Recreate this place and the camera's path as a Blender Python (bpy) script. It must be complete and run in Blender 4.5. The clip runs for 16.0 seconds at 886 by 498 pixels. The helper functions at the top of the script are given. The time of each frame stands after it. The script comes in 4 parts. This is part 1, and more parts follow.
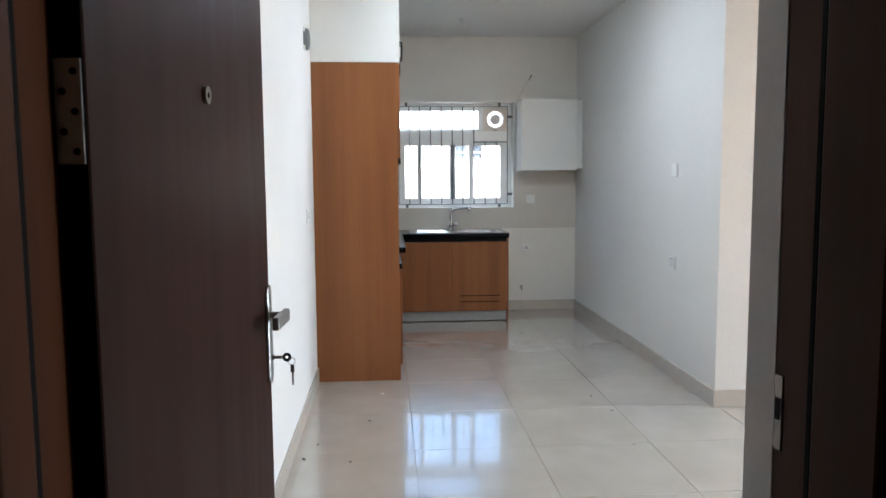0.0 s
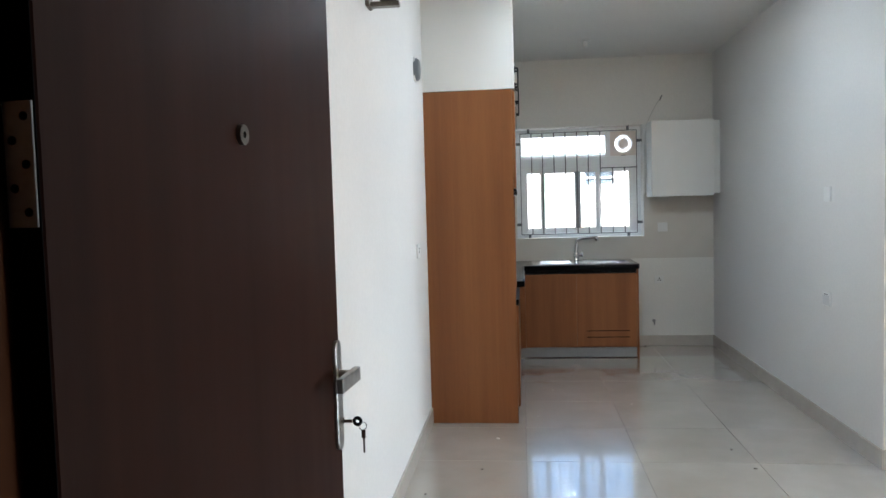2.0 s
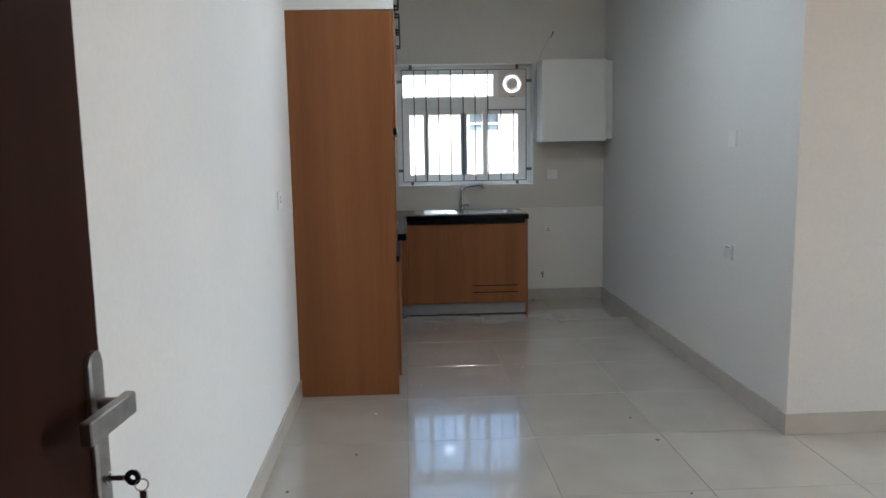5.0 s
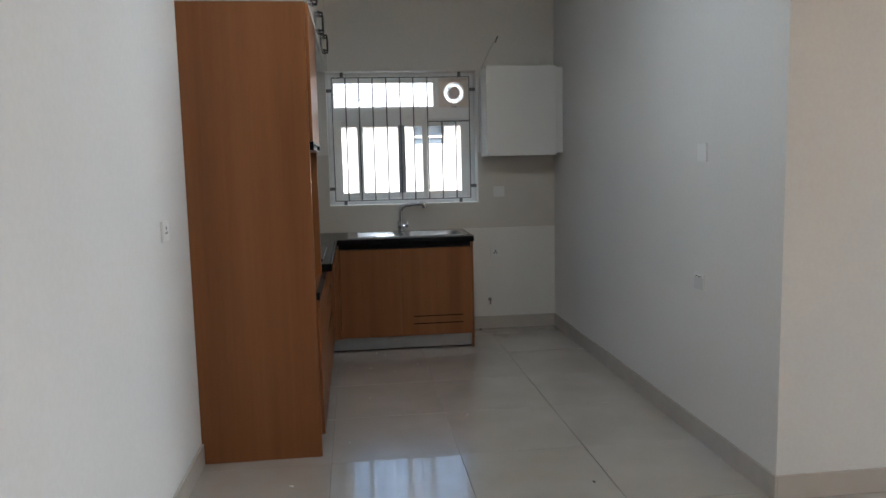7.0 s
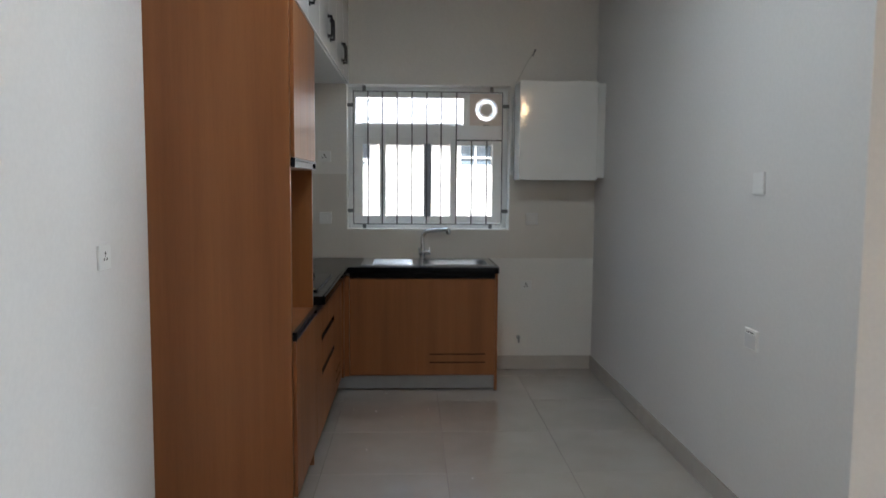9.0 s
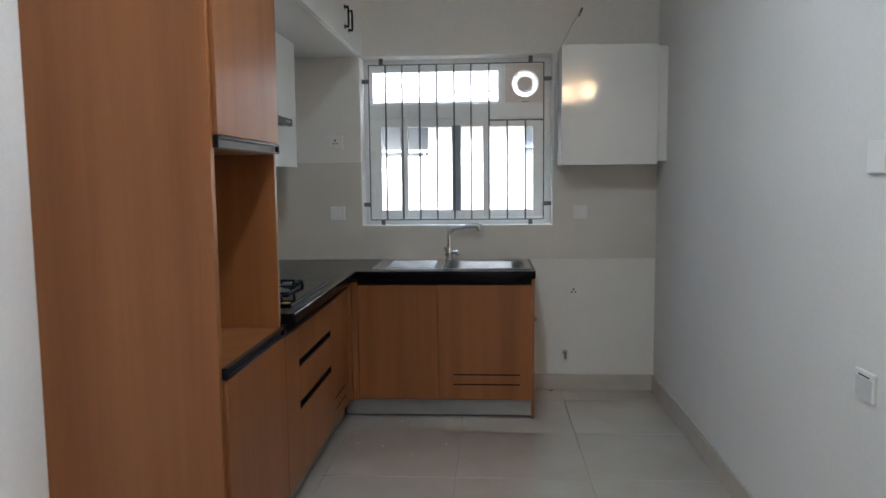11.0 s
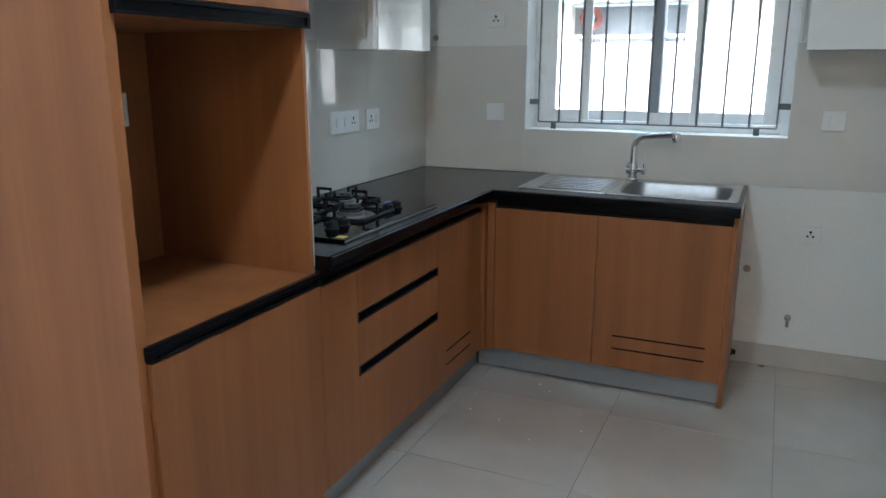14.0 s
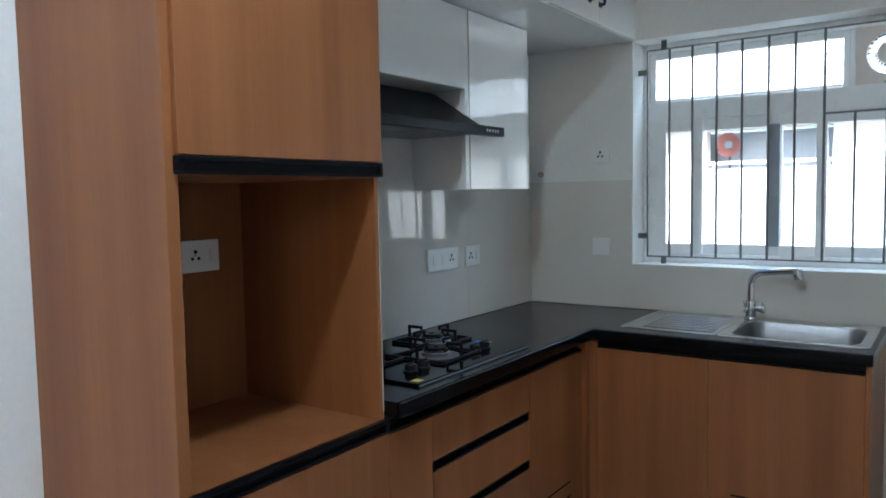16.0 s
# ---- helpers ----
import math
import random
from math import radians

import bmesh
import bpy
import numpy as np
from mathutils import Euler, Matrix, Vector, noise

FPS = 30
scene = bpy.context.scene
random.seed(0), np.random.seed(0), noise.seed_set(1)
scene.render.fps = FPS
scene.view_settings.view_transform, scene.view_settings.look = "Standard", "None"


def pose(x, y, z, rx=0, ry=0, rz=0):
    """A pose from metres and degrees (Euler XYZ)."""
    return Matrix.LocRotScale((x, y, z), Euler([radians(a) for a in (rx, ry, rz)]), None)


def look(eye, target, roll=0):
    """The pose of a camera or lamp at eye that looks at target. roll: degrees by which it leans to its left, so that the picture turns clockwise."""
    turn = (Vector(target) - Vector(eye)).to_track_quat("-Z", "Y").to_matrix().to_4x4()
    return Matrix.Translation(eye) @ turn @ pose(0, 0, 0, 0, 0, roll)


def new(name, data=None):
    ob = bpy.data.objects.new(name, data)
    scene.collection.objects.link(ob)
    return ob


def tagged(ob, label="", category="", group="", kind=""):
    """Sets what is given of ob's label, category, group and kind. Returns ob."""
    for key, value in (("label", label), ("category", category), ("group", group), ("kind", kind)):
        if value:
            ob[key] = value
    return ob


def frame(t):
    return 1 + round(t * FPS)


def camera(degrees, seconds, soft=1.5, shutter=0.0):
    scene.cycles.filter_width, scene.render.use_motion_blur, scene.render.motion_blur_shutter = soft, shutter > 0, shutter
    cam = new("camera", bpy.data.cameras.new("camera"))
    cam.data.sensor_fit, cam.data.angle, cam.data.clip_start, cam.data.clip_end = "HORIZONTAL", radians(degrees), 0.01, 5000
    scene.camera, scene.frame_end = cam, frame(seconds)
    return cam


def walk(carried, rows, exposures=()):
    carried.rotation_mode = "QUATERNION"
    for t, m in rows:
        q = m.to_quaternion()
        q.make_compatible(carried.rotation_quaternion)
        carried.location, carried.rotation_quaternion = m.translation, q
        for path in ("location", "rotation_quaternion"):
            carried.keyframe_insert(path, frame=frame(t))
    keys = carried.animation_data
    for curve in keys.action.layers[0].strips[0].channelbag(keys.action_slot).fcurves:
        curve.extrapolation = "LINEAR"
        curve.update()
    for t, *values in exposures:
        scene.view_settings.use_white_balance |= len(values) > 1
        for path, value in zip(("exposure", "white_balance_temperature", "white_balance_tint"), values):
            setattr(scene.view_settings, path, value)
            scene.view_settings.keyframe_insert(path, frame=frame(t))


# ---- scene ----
cam = camera(61.8, 16.0, 1.5, 0.4)
PATH = [
    (0, (0.1, -0.219, 1.383), (0.247, 1.766, 1.189), -0.4),
    (0.5, (0.154, -0.101, 1.387), (0.234, 1.887, 1.179), -1.3),
    (1, (0.192, 0.024, 1.407), (0.158, 2.022, 1.323), -0.4),
    (1.5, (0.218, -0.013, 1.417), (0.049, 1.976, 1.531), -0.9),
    (2, (0.221, 0.031, 1.413), (0.007, 2.016, 1.296), -1.6),
    (2.5, (0.245, 0.064, 1.405), (0.041, 2.05, 1.282), -1.5),
    (3, (0.241, 0.122, 1.388), (0.054, 2.105, 1.207), -1.8),
    (3.5, (0.206, 0.274, 1.389), (0.079, 2.264, 1.236), -1.5),
    (4, (0.196, 0.421, 1.38), (0.215, 2.411, 1.174), -1.7),
    (6.3, (0.339, 1.046, 1.395), (0.499, 3.02, 1.118), -0.6),
    (6.5, (0.352, 1.135, 1.401), (0.551, 3.107, 1.132), -0.8),
    (7, (0.37, 1.262, 1.398), (0.602, 3.235, 1.166), -1.3),
    (7.5, (0.436, 1.362, 1.39), (0.607, 3.344, 1.179), -1.3),
    (8, (0.556, 1.478, 1.413), (0.639, 3.465, 1.206), 0.8),
    (8.5, (0.634, 1.58, 1.408), (0.738, 3.562, 1.164), 0.2),
    (9, (0.657, 1.773, 1.407), (0.741, 3.763, 1.232), 0.4),
    (9.2, (0.666, 1.877, 1.416), (0.705, 3.871, 1.276), 0.0),
    (11.3, (1.02, 2.718, 1.374), (0.89, 4.701, 1.149), -0.6),
    (11.5, (1.023, 2.805, 1.403), (0.92, 4.785, 1.134), -1.1),
    (12, (1.085, 3.0, 1.398), (0.906, 4.974, 1.134), -2.0),
    (12.5, (1.238, 3.207, 1.396), (0.836, 5.153, 1.16), 0.6),
    (13, (1.262, 3.395, 1.397), (0.677, 5.305, 1.293), -0.2),
    (13.5, (1.279, 3.572, 1.378), (0.549, 5.402, 1.031), -0.8),
    (14, (1.342, 3.692, 1.373), (0.549, 5.464, 0.895), 0.1),
    (14.5, (1.428, 3.747, 1.382), (0.525, 5.475, 0.936), 1.6),
    (15, (1.491, 3.783, 1.387), (0.592, 5.529, 1.007), -0.3),
    (15.5, (1.553, 3.755, 1.419), (0.465, 5.431, 1.343), -0.2),
    (16, (1.478, 3.848, 1.416), (0.333, 5.481, 1.273), -1.1),
]
EXPOSURES = [(t, stops, kelvin, tint) for t, stops, kelvin, tint in (
    (0.0, 3.38, 5600, 5), (0.7, 3.28, 5600, 5), (1.5, 3.10, 5600, 4), (3.0, 3.08, 5600, 3), (4.2, 2.88, 5600, 3), (6.3, 2.41, 5800, 6), (7.0, 2.38, 5850, 6), (8.0, 2.43, 5850, 6),
    (9.2, 2.58, 5800, 6), (11.5, 3.06, 5700, 5), (12.5, 3.16, 5600, 3), (13.0, 3.20, 5500, 2), (13.5, 3.13, 5300, 1), (14.0, 3.43, 5280, 1), (14.5, 3.61, 5250, 1), (15.2, 3.53, 4950, -1), (16.0, 3.25, 5100, 0))]
walk(cam, [(t, look(eye, target, roll)) for t, eye, target, roll in PATH], EXPOSURES)

# ---- world, sun, lamps ----
world = bpy.data.worlds.new("world")
world.use_nodes = True
scene.world = world
wn = world.node_tree.nodes
sky = wn.new("ShaderNodeTexSky")
sky.sky_type = "NISHITA"
sky.sun_disc = False
sky.dust_density = 5.0
sky.sun_elevation = radians(37)
sky.sun_rotation = radians(164)
world.node_tree.links.new(sky.outputs[0], wn["Background"].inputs[0])
wn["Background"].inputs[1].default_value = 0.08


def lamp(name, kind, m, energy, color, **kw):
    data = bpy.data.lights.new(name, kind)
    data.energy, data.color = energy, color
    for key, value in kw.items():
        if key == "size":
            data.size = value
        elif key == "size_y":
            data.shape, data.size_y = "RECTANGLE", value
        elif key == "angle":
            data.angle = value
        elif key == "spread":
            data.spread = value
    ob = new(name, data)
    ob.matrix_world = m
    return ob


# a veiled sun in the south, high, on the neighbour's front
lamp("sun", "SUN", look((4, -14, 11), (0, 0, 0)), 1.5, (1, 0.95, 0.88), angle=radians(10))
# daylight of the living room's balcony door, in its opening
lamp("balcony_daylight", "AREA", look((6.12, 3.10, 1.22), (0.6, 2.9, 0.0)), 5.6, (0.97, 0.985, 1.0), size=1.3, size_y=2.2, spread=radians(85))

# added lamp, unseen outside above the kitchen window's head, in place of sky light
lamp("window_sky_fill", "AREA", look((0.78, 7.322 + 0.45, 2.50), (0.78, 7.0, 1.0)), 4.0, (0.88, 0.95, 1.0), size=1.2, size_y=0.5)

# ---- materials ----


class Mat:
    """A node material with one Principled shader."""

    def __init__(self, name, color, rough, metal=0.0, coat=0.0, spec=0.5):
        self.m = bpy.data.materials.new(name)
        self.m.use_nodes = True
        self.t = self.m.node_tree
        self.p = self.t.nodes["Principled BSDF"]
        self.p.inputs["Base Color"].default_value = (*color, 1)
        self.p.inputs["Roughness"].default_value = rough
        self.p.inputs["Metallic"].default_value = metal
        self.p.inputs["Coat Weight"].default_value = coat
        self.p.inputs["Coat Roughness"].default_value = 0.04
        self.p.inputs["Specular IOR Level"].default_value = spec
        self.color, self.rough = color, rough

    def node(self, kind, **kw):
        n = self.t.nodes.new(kind)
        for key, value in kw.items():
            n.inputs[key].default_value = value
        return n

    def link(self, a, b):
        self.t.links.new(a, b)

    def noise(self, scale, detail=3.0, stretch=(1, 1, 1), shift=False):
        pos = self.node("ShaderNodeNewGeometry")
        mapping = self.node("ShaderNodeMapping", Scale=stretch)
        self.link(pos.outputs["Position"], mapping.inputs["Vector"])
        n = self.node("ShaderNodeTexNoise", Scale=scale, Detail=detail)
        if shift:
            info = self.node("ShaderNodeObjectInfo")
            mul = self.node("ShaderNodeMath")
            mul.operation = "MULTIPLY"
            mul.inputs[1].default_value = 37.0
            self.link(info.outputs["Random"], mul.inputs[0])
            add = self.node("ShaderNodeVectorMath")
            add.operation = "ADD"
            self.link(mapping.outputs[0], add.inputs[0])
            self.link(mul.outputs[0], add.inputs[1])
            self.link(add.outputs[0], n.inputs["Vector"])
        else:
            self.link(mapping.outputs[0], n.inputs["Vector"])
        return n.outputs["Fac"]

    def ramp(self, fac, lo, hi, a, b):
        r = self.node("ShaderNodeValToRGB")
        e = r.color_ramp.elements
        e[0].position, e[0].color = lo, (*a, 1)
        e[1].position, e[1].color = hi, (*b, 1)
        self.link(fac, r.inputs[0])
        return r.outputs[0]

    def mix(self, a, b, fac, mode="MULTIPLY"):
        n = self.t.nodes.new("ShaderNodeMixRGB")
        n.blend_type = mode
        n.inputs[0].default_value = fac
        self.link(a, n.inputs[1])
        self.link(b, n.inputs[2])
        return n.outputs[0]

    def base(self, out):
        self.link(out, self.p.inputs["Base Color"])

    def roughness(self, fac, lo, hi):
        r = self.node("ShaderNodeMapRange")
        r.inputs["To Min"].default_value, r.inputs["To Max"].default_value = lo, hi
        self.link(fac, r.inputs["Value"])
        self.link(r.outputs[0], self.p.inputs["Roughness"])

    def bump(self, fac, strength, distance=0.002):
        b = self.node("ShaderNodeBump", Strength=strength, Distance=distance)
        self.link(fac, b.inputs["Height"])
        self.link(b.outputs[0], self.p.inputs["Normal"])


def tinted(c, k):
    return tuple(v * k for v in c)


def plaster(name, color, bump=0.10):
    m = Mat(name, color, 0.75, spec=0.3)
    big = m.ramp(m.noise(1.3, 4), 0.3, 0.7, tinted(color, 0.95), color)
    fine = m.ramp(m.noise(60, 4), 0.35, 0.65, (0.965, 0.965, 0.965), (1, 1, 1))
    m.base(m.mix(big, fine, 1.0))
    m.bump(m.noise(140, 5), bump, 0.0015)
    return m.m


def wood(name, dark, light, rough, grain=55.0, coat=0.0, spec=0.38):
    """Laminate or veneer with upright grain."""
    m = Mat(name, light, rough, coat=coat, spec=spec)
    wide = m.ramp(m.noise(9, 3, (1, 1, 0.05), True), 0.3, 0.72, dark, light)
    streak = m.ramp(m.noise(grain, 5, (1, 1, 0.025), True), 0.3, 0.7, (0.91, 0.90, 0.89), (1, 1, 1))
    pore = m.ramp(m.noise(260, 2, (1, 1, 0.05)), 0.32, 0.5, (0.93, 0.92, 0.91), (1, 1, 1))
    m.base(m.mix(m.mix(wide, streak, 1.0), pore, 0.7))
    m.roughness(m.noise(14, 3, (1, 1, 0.1)), rough - 0.06, rough + 0.08)
    m.bump(m.noise(260, 2, (1, 1, 0.05)), 0.08, 0.0006)
    return m.m


def simple(name, color, rough, metal=0.0, coat=0.0, vary=0.08, scale=20.0, bump=0.0, spec=0.5):
    m = Mat(name, color, rough, metal, coat, spec)
    m.base(m.ramp(m.noise(scale, 4), 0.3, 0.7, tinted(color, 1 - vary), color))
    m.roughness(m.noise(scale * 1.7, 3), max(rough - 0.04, 0.02), rough + 0.05)
    if bump:
        m.bump(m.noise(scale * 6, 3), bump, 0.001)
    return m.m


WALL = plaster("white_wall_paint", (0.722, 0.707, 0.686))
CEILING = plaster("ceiling_paint", (0.75, 0.74, 0.71), 0.08)
CREAM = plaster("cream_wall_paint", (0.77, 0.755, 0.71), 0.12)
IVORY = plaster("ivory_wall_paint", (0.755, 0.738, 0.695))
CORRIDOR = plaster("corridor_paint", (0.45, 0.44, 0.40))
LAMINATE = wood("beech_laminate", (0.222, 0.081, 0.0255), (0.296, 0.116, 0.0385), 0.40)
DOORWOOD = wood("dark_walnut_veneer", (0.021, 0.0080, 0.0050), (0.031, 0.0117, 0.0074), 0.46, 40, spec=0.05)
FRAMEWOOD = wood("brown_door_frame", (0.042, 0.0138, 0.0046), (0.074, 0.0245, 0.0082), 0.5, 40, spec=0.06)
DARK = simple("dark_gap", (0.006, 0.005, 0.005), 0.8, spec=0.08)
PROFILE = simple("black_anodised_profile", (0.004, 0.0045, 0.007), 0.32, vary=0.2, spec=0.14)
BLACKMETAL = simple("black_powder_coat", (0.010, 0.010, 0.011), 0.42, vary=0.2, spec=0.25)
GLOSSWHITE = simple("white_gloss_laminate", (0.78, 0.78, 0.755), 0.05, vary=0.02, scale=3, spec=0.36)
EDGEWHITE = simple("white_edge_band", (0.72, 0.70, 0.67), 0.35, vary=0.03)
UPVC = simple("white_upvc", (0.87, 0.88, 0.88), 0.28, vary=0.03, scale=6)
INTERLOCK = simple("grey_interlock", (0.30, 0.33, 0.37), 0.45, vary=0.1)
PLASTIC = simple("white_switch_plastic", (0.74, 0.74, 0.72), 0.42, vary=0.02)
GRILLE = simple("grey_painted_steel", (0.14, 0.145, 0.15), 0.4, vary=0.25, scale=40)
CHROME = simple("chrome", (0.75, 0.76, 0.77), 0.07, 1.0, vary=0.05)
BRONZE = simple("antique_bronze", (0.16, 0.135, 0.11), 0.34, 0.9, vary=0.3, scale=50)
STEEL_HINGE = simple("worn_zinc_hinge", (0.80, 0.78, 0.74), 0.45, 0.1, vary=0.35, scale=35)
NICKEL = simple("satin_nickel", (0.36, 0.35, 0.335), 0.38, 0.85, vary=0.2, scale=50)
ALU = simple("brushed_aluminium_kick", (0.30, 0.31, 0.32), 0.42, 0.6, vary=0.1, scale=12)
SKIRT = simple("beige_skirting_tile", (0.50, 0.46, 0.41), 0.22, vary=0.08, scale=10)
GROUT = simple("grey_grout", (0.22, 0.19, 0.165), 0.8, vary=0.2, scale=60)
FANPLASTIC = simple("ivory_fan_plastic", (0.80, 0.72, 0.66), 0.4, vary=0.05)
HOODBLACK = simple("black_hood_steel", (0.006, 0.006, 0.007), 0.35, vary=0.15, spec=0.12)
HOODMESH = simple("hood_filter", (0.30, 0.29, 0.28), 0.4, 0.8, vary=0.3, scale=90)
GREYPLASTIC = simple("grey_chime_cover", (0.16, 0.17, 0.18), 0.5, vary=0.15)
GREYWHITE = simple("greyed_white_plastic", (0.60, 0.60, 0.60), 0.45, vary=0.05)
WHITELABEL = simple("brushed_number_plate", (0.40, 0.40, 0.385), 0.4, vary=0.03)
INK = simple("black_ink", (0.015, 0.015, 0.015), 0.5)
YELLOW = simple("yellow_sticker", (0.75, 0.55, 0.05), 0.4)
BLUE = simple("blue_sticker", (0.05, 0.20, 0.60), 0.4)
SATIN = simple("satin_steel", (0.33, 0.33, 0.33), 0.32, 1.0, vary=0.15, scale=30)
CABLE = simple("pale_cable", (0.55, 0.54, 0.50), 0.5)
COPPER = simple("brown_pipe_stub", (0.42, 0.33, 0.25), 0.5)
CRUMB = simple("plaster_crumb", (0.6, 0.58, 0.54), 0.9)
DIRT = simple("dark_crumb", (0.10, 0.085, 0.07), 0.9)


def tile_material():
    m = Mat("polished_vitrified_tile", (0.46, 0.425, 0.38), 0.05, coat=1.0, spec=0.6)
    m.p.inputs["Coat Roughness"].default_value = 0.21
    m.p.inputs["Coat IOR"].default_value = 2.0
    cloud = m.ramp(m.noise(3.5, 5, shift=True), 0.3, 0.7, (0.412, 0.376, 0.335), (0.470, 0.434, 0.392))
    speck = m.ramp(m.noise(150, 3), 0.35, 0.65, (0.95, 0.94, 0.93), (1, 1, 1))
    m.base(m.mix(cloud, speck, 1.0))
    m.roughness(m.noise(5, 5), 0.015, 0.065)
    m.bump(m.noise(5, 2), 0.02, 0.004)
    return m.m


def dado_material():
    m = Mat("beige_glass_tile", (0.60, 0.56, 0.495), 0.05, spec=0.38)
    m.base(m.ramp(m.noise(2.2, 3), 0.3, 0.7, (0.60, 0.57, 0.51), (0.65, 0.62, 0.565)))
    m.roughness(m.noise(7, 4), 0.012, 0.04)
    m.bump(m.noise(2.5, 2), 0.05, 0.004)
    return m.m


def granite_material(name, spec):
    m = Mat(name, (0.02, 0.02, 0.022), 0.2, spec=spec)
    speck = m.ramp(m.noise(420, 3), 0.50, 0.74, (0.0022, 0.0022, 0.0030), (0.015, 0.0145, 0.0145))
    m.base(speck)
    m.roughness(m.noise(5, 2), 0.15, 0.22)
    return m.m


def steel_material():
    m = Mat("brushed_stainless_steel", (0.60, 0.60, 0.60), 0.25, 1.0)
    m.base(m.ramp(m.noise(200, 3, (1, 0.03, 1)), 0.3, 0.7, (0.60, 0.60, 0.60), (0.75, 0.75, 0.74)))
    m.roughness(m.noise(8, 2), 0.17, 0.26)
    m.bump(m.noise(300, 2, (1, 0.03, 1)), 0.02, 0.0003)
    return m.m


def glass_material(name, color=(1, 1, 1), rough=0.0):
    m = Mat(name, color, rough)
    m.p.inputs["Transmission Weight"].default_value = 1.0
    m.p.inputs["IOR"].default_value = 1.45
    return m.m


def glow(name, color, strength):
    m = Mat(name, color, 0.4)
    m.p.inputs["Emission Color"].default_value = (*color, 1)
    m.p.inputs["Emission Strength"].default_value = strength
    return m.m


FLOORTILE = tile_material()
DADO = dado_material()
GRANITE = granite_material("black_granite", 0.34)
GRANITE_EDGE = granite_material("black_granite_edge", 0.12)
EDGE_GLINT = simple("edge_glint_gloss", (0.02, 0.02, 0.022), 0.16, vary=0.1, spec=0.9)
STEEL = steel_material()
GLASS = glass_material("window_glass")
HOBGLASS = simple("black_hob_glass", (0.003, 0.003, 0.0035), 0.07, vary=0.1, spec=0.22)
FROSTED = simple("frosted_lamp_glass", (0.80, 0.79, 0.75), 0.35)
CRINKLED = glass_material("crinkled_clear_plastic", (0.95, 0.95, 0.95), 0.25)
LED = glow("led_diffuser", (0.94, 0.98, 1.0), 26.0)
WARM = glow("warm_lamp_glass", (1.0, 0.63, 0.34), 13.0)

# ---- building blocks ----
BASE = {}


def cuboid(x0, x1, y0, y1, z0, z1, bevel=0.0, bm=None, segments=1):
    """A box, added to bm if one is given."""
    one = bmesh.new()
    bmesh.ops.create_cube(one, size=1)
    one.transform(Matrix.Translation(((x0 + x1) / 2, (y0 + y1) / 2, (z0 + z1) / 2))
                  @ Matrix.Diagonal((x1 - x0, y1 - y0, z1 - z0, 1)))
    if bevel:
        bmesh.ops.bevel(one, geom=one.edges[:], offset=bevel, segments=segments, affect="EDGES", profile=0.5)
    return joined(bm, one)


def joined(bm, one):
    if bm is None:
        return one
    me = bpy.data.meshes.new("tmp")
    one.to_mesh(me)
    bm.from_mesh(me)
    bpy.data.meshes.remove(me)
    one.free()
    return bm


def rod(a, b, r, n=16, bm=None, r2=None, bevel=0.0):
    """A round bar from a to b."""
    a, b = Vector(a), Vector(b)
    one = bmesh.new()
    bmesh.ops.create_cone(one, cap_ends=True, segments=n, radius1=r, radius2=r if r2 is None else r2, depth=(b - a).length)
    if bevel:
        rims = [e for e in one.edges if abs(e.verts[0].co.z - e.verts[1].co.z) < 1e-6]
        bmesh.ops.bevel(one, geom=rims, offset=bevel, segments=2, affect="EDGES", profile=0.5)
    q = (b - a).to_track_quat("Z", "Y").to_matrix().to_4x4()
    one.transform(Matrix.Translation((a + b) / 2) @ q)
    return joined(bm, one)


def ring(center, r_in, r_out, z0, z1, n=32, bm=None, turn=None):
    """A flat washer with thickness, lying in the plane of turn (default: level)."""
    one = bmesh.new()
    rows = []
    for r, z in ((r_in, z0), (r_out, z0), (r_out, z1), (r_in, z1)):
        rows.append([one.verts.new((r * math.cos(2 * math.pi * k / n), r * math.sin(2 * math.pi * k / n), z)) for k in range(n)])
    for i in range(4):
        a, b = rows[i], rows[(i + 1) % 4]
        for k in range(n):
            one.faces.new((a[k], a[(k + 1) % n], b[(k + 1) % n], b[k]))
    one.transform(Matrix.Translation(center) @ (turn or Matrix.Identity(4)))
    return joined(bm, one)


def tube(points, r, n=12, bm=None):
    """A round tube along points, with mitred rings."""
    one = bmesh.new()
    pts = [Vector(p) for p in points]
    rows = []
    ref = Vector((0.137, 0.31, 0.94)).normalized()
    for i, p in enumerate(pts):
        d = (pts[min(i + 1, len(pts) - 1)] - pts[max(i - 1, 0)]).normalized()
        u = d.cross(ref).normalized()
        v = d.cross(u)
        rows.append([one.verts.new(p + r * (math.cos(2 * math.pi * k / n) * u + math.sin(2 * math.pi * k / n) * v)) for k in range(n)])
    for a, b in zip(rows, rows[1:]):
        for k in range(n):
            one.faces.new((a[k], a[(k + 1) % n], b[(k + 1) % n], b[k]))
    one.faces.new(rows[0])
    one.faces.new(rows[-1])
    bmesh.ops.recalc_face_normals(one, faces=one.faces[:])
    return joined(bm, one)


def arc(center, u, v, r, a0, a1, n=8):
    """Points on an arc in the plane of u and v."""
    c, u, v = Vector(center), Vector(u), Vector(v)
    return [c + r * (math.cos(radians(a0 + (a1 - a0) * k / n)) * u + math.sin(radians(a0 + (a1 - a0) * k / n)) * v) for k in range(n + 1)]


def mesh_of(name, bm, material, smooth=False):
    me = bpy.data.meshes.new(name)
    bm.to_mesh(me)
    bm.free()
    me.materials.append(material)
    if smooth:
        me.shade_smooth()
        me.set_sharp_from_angle(angle=radians(35))
    return me


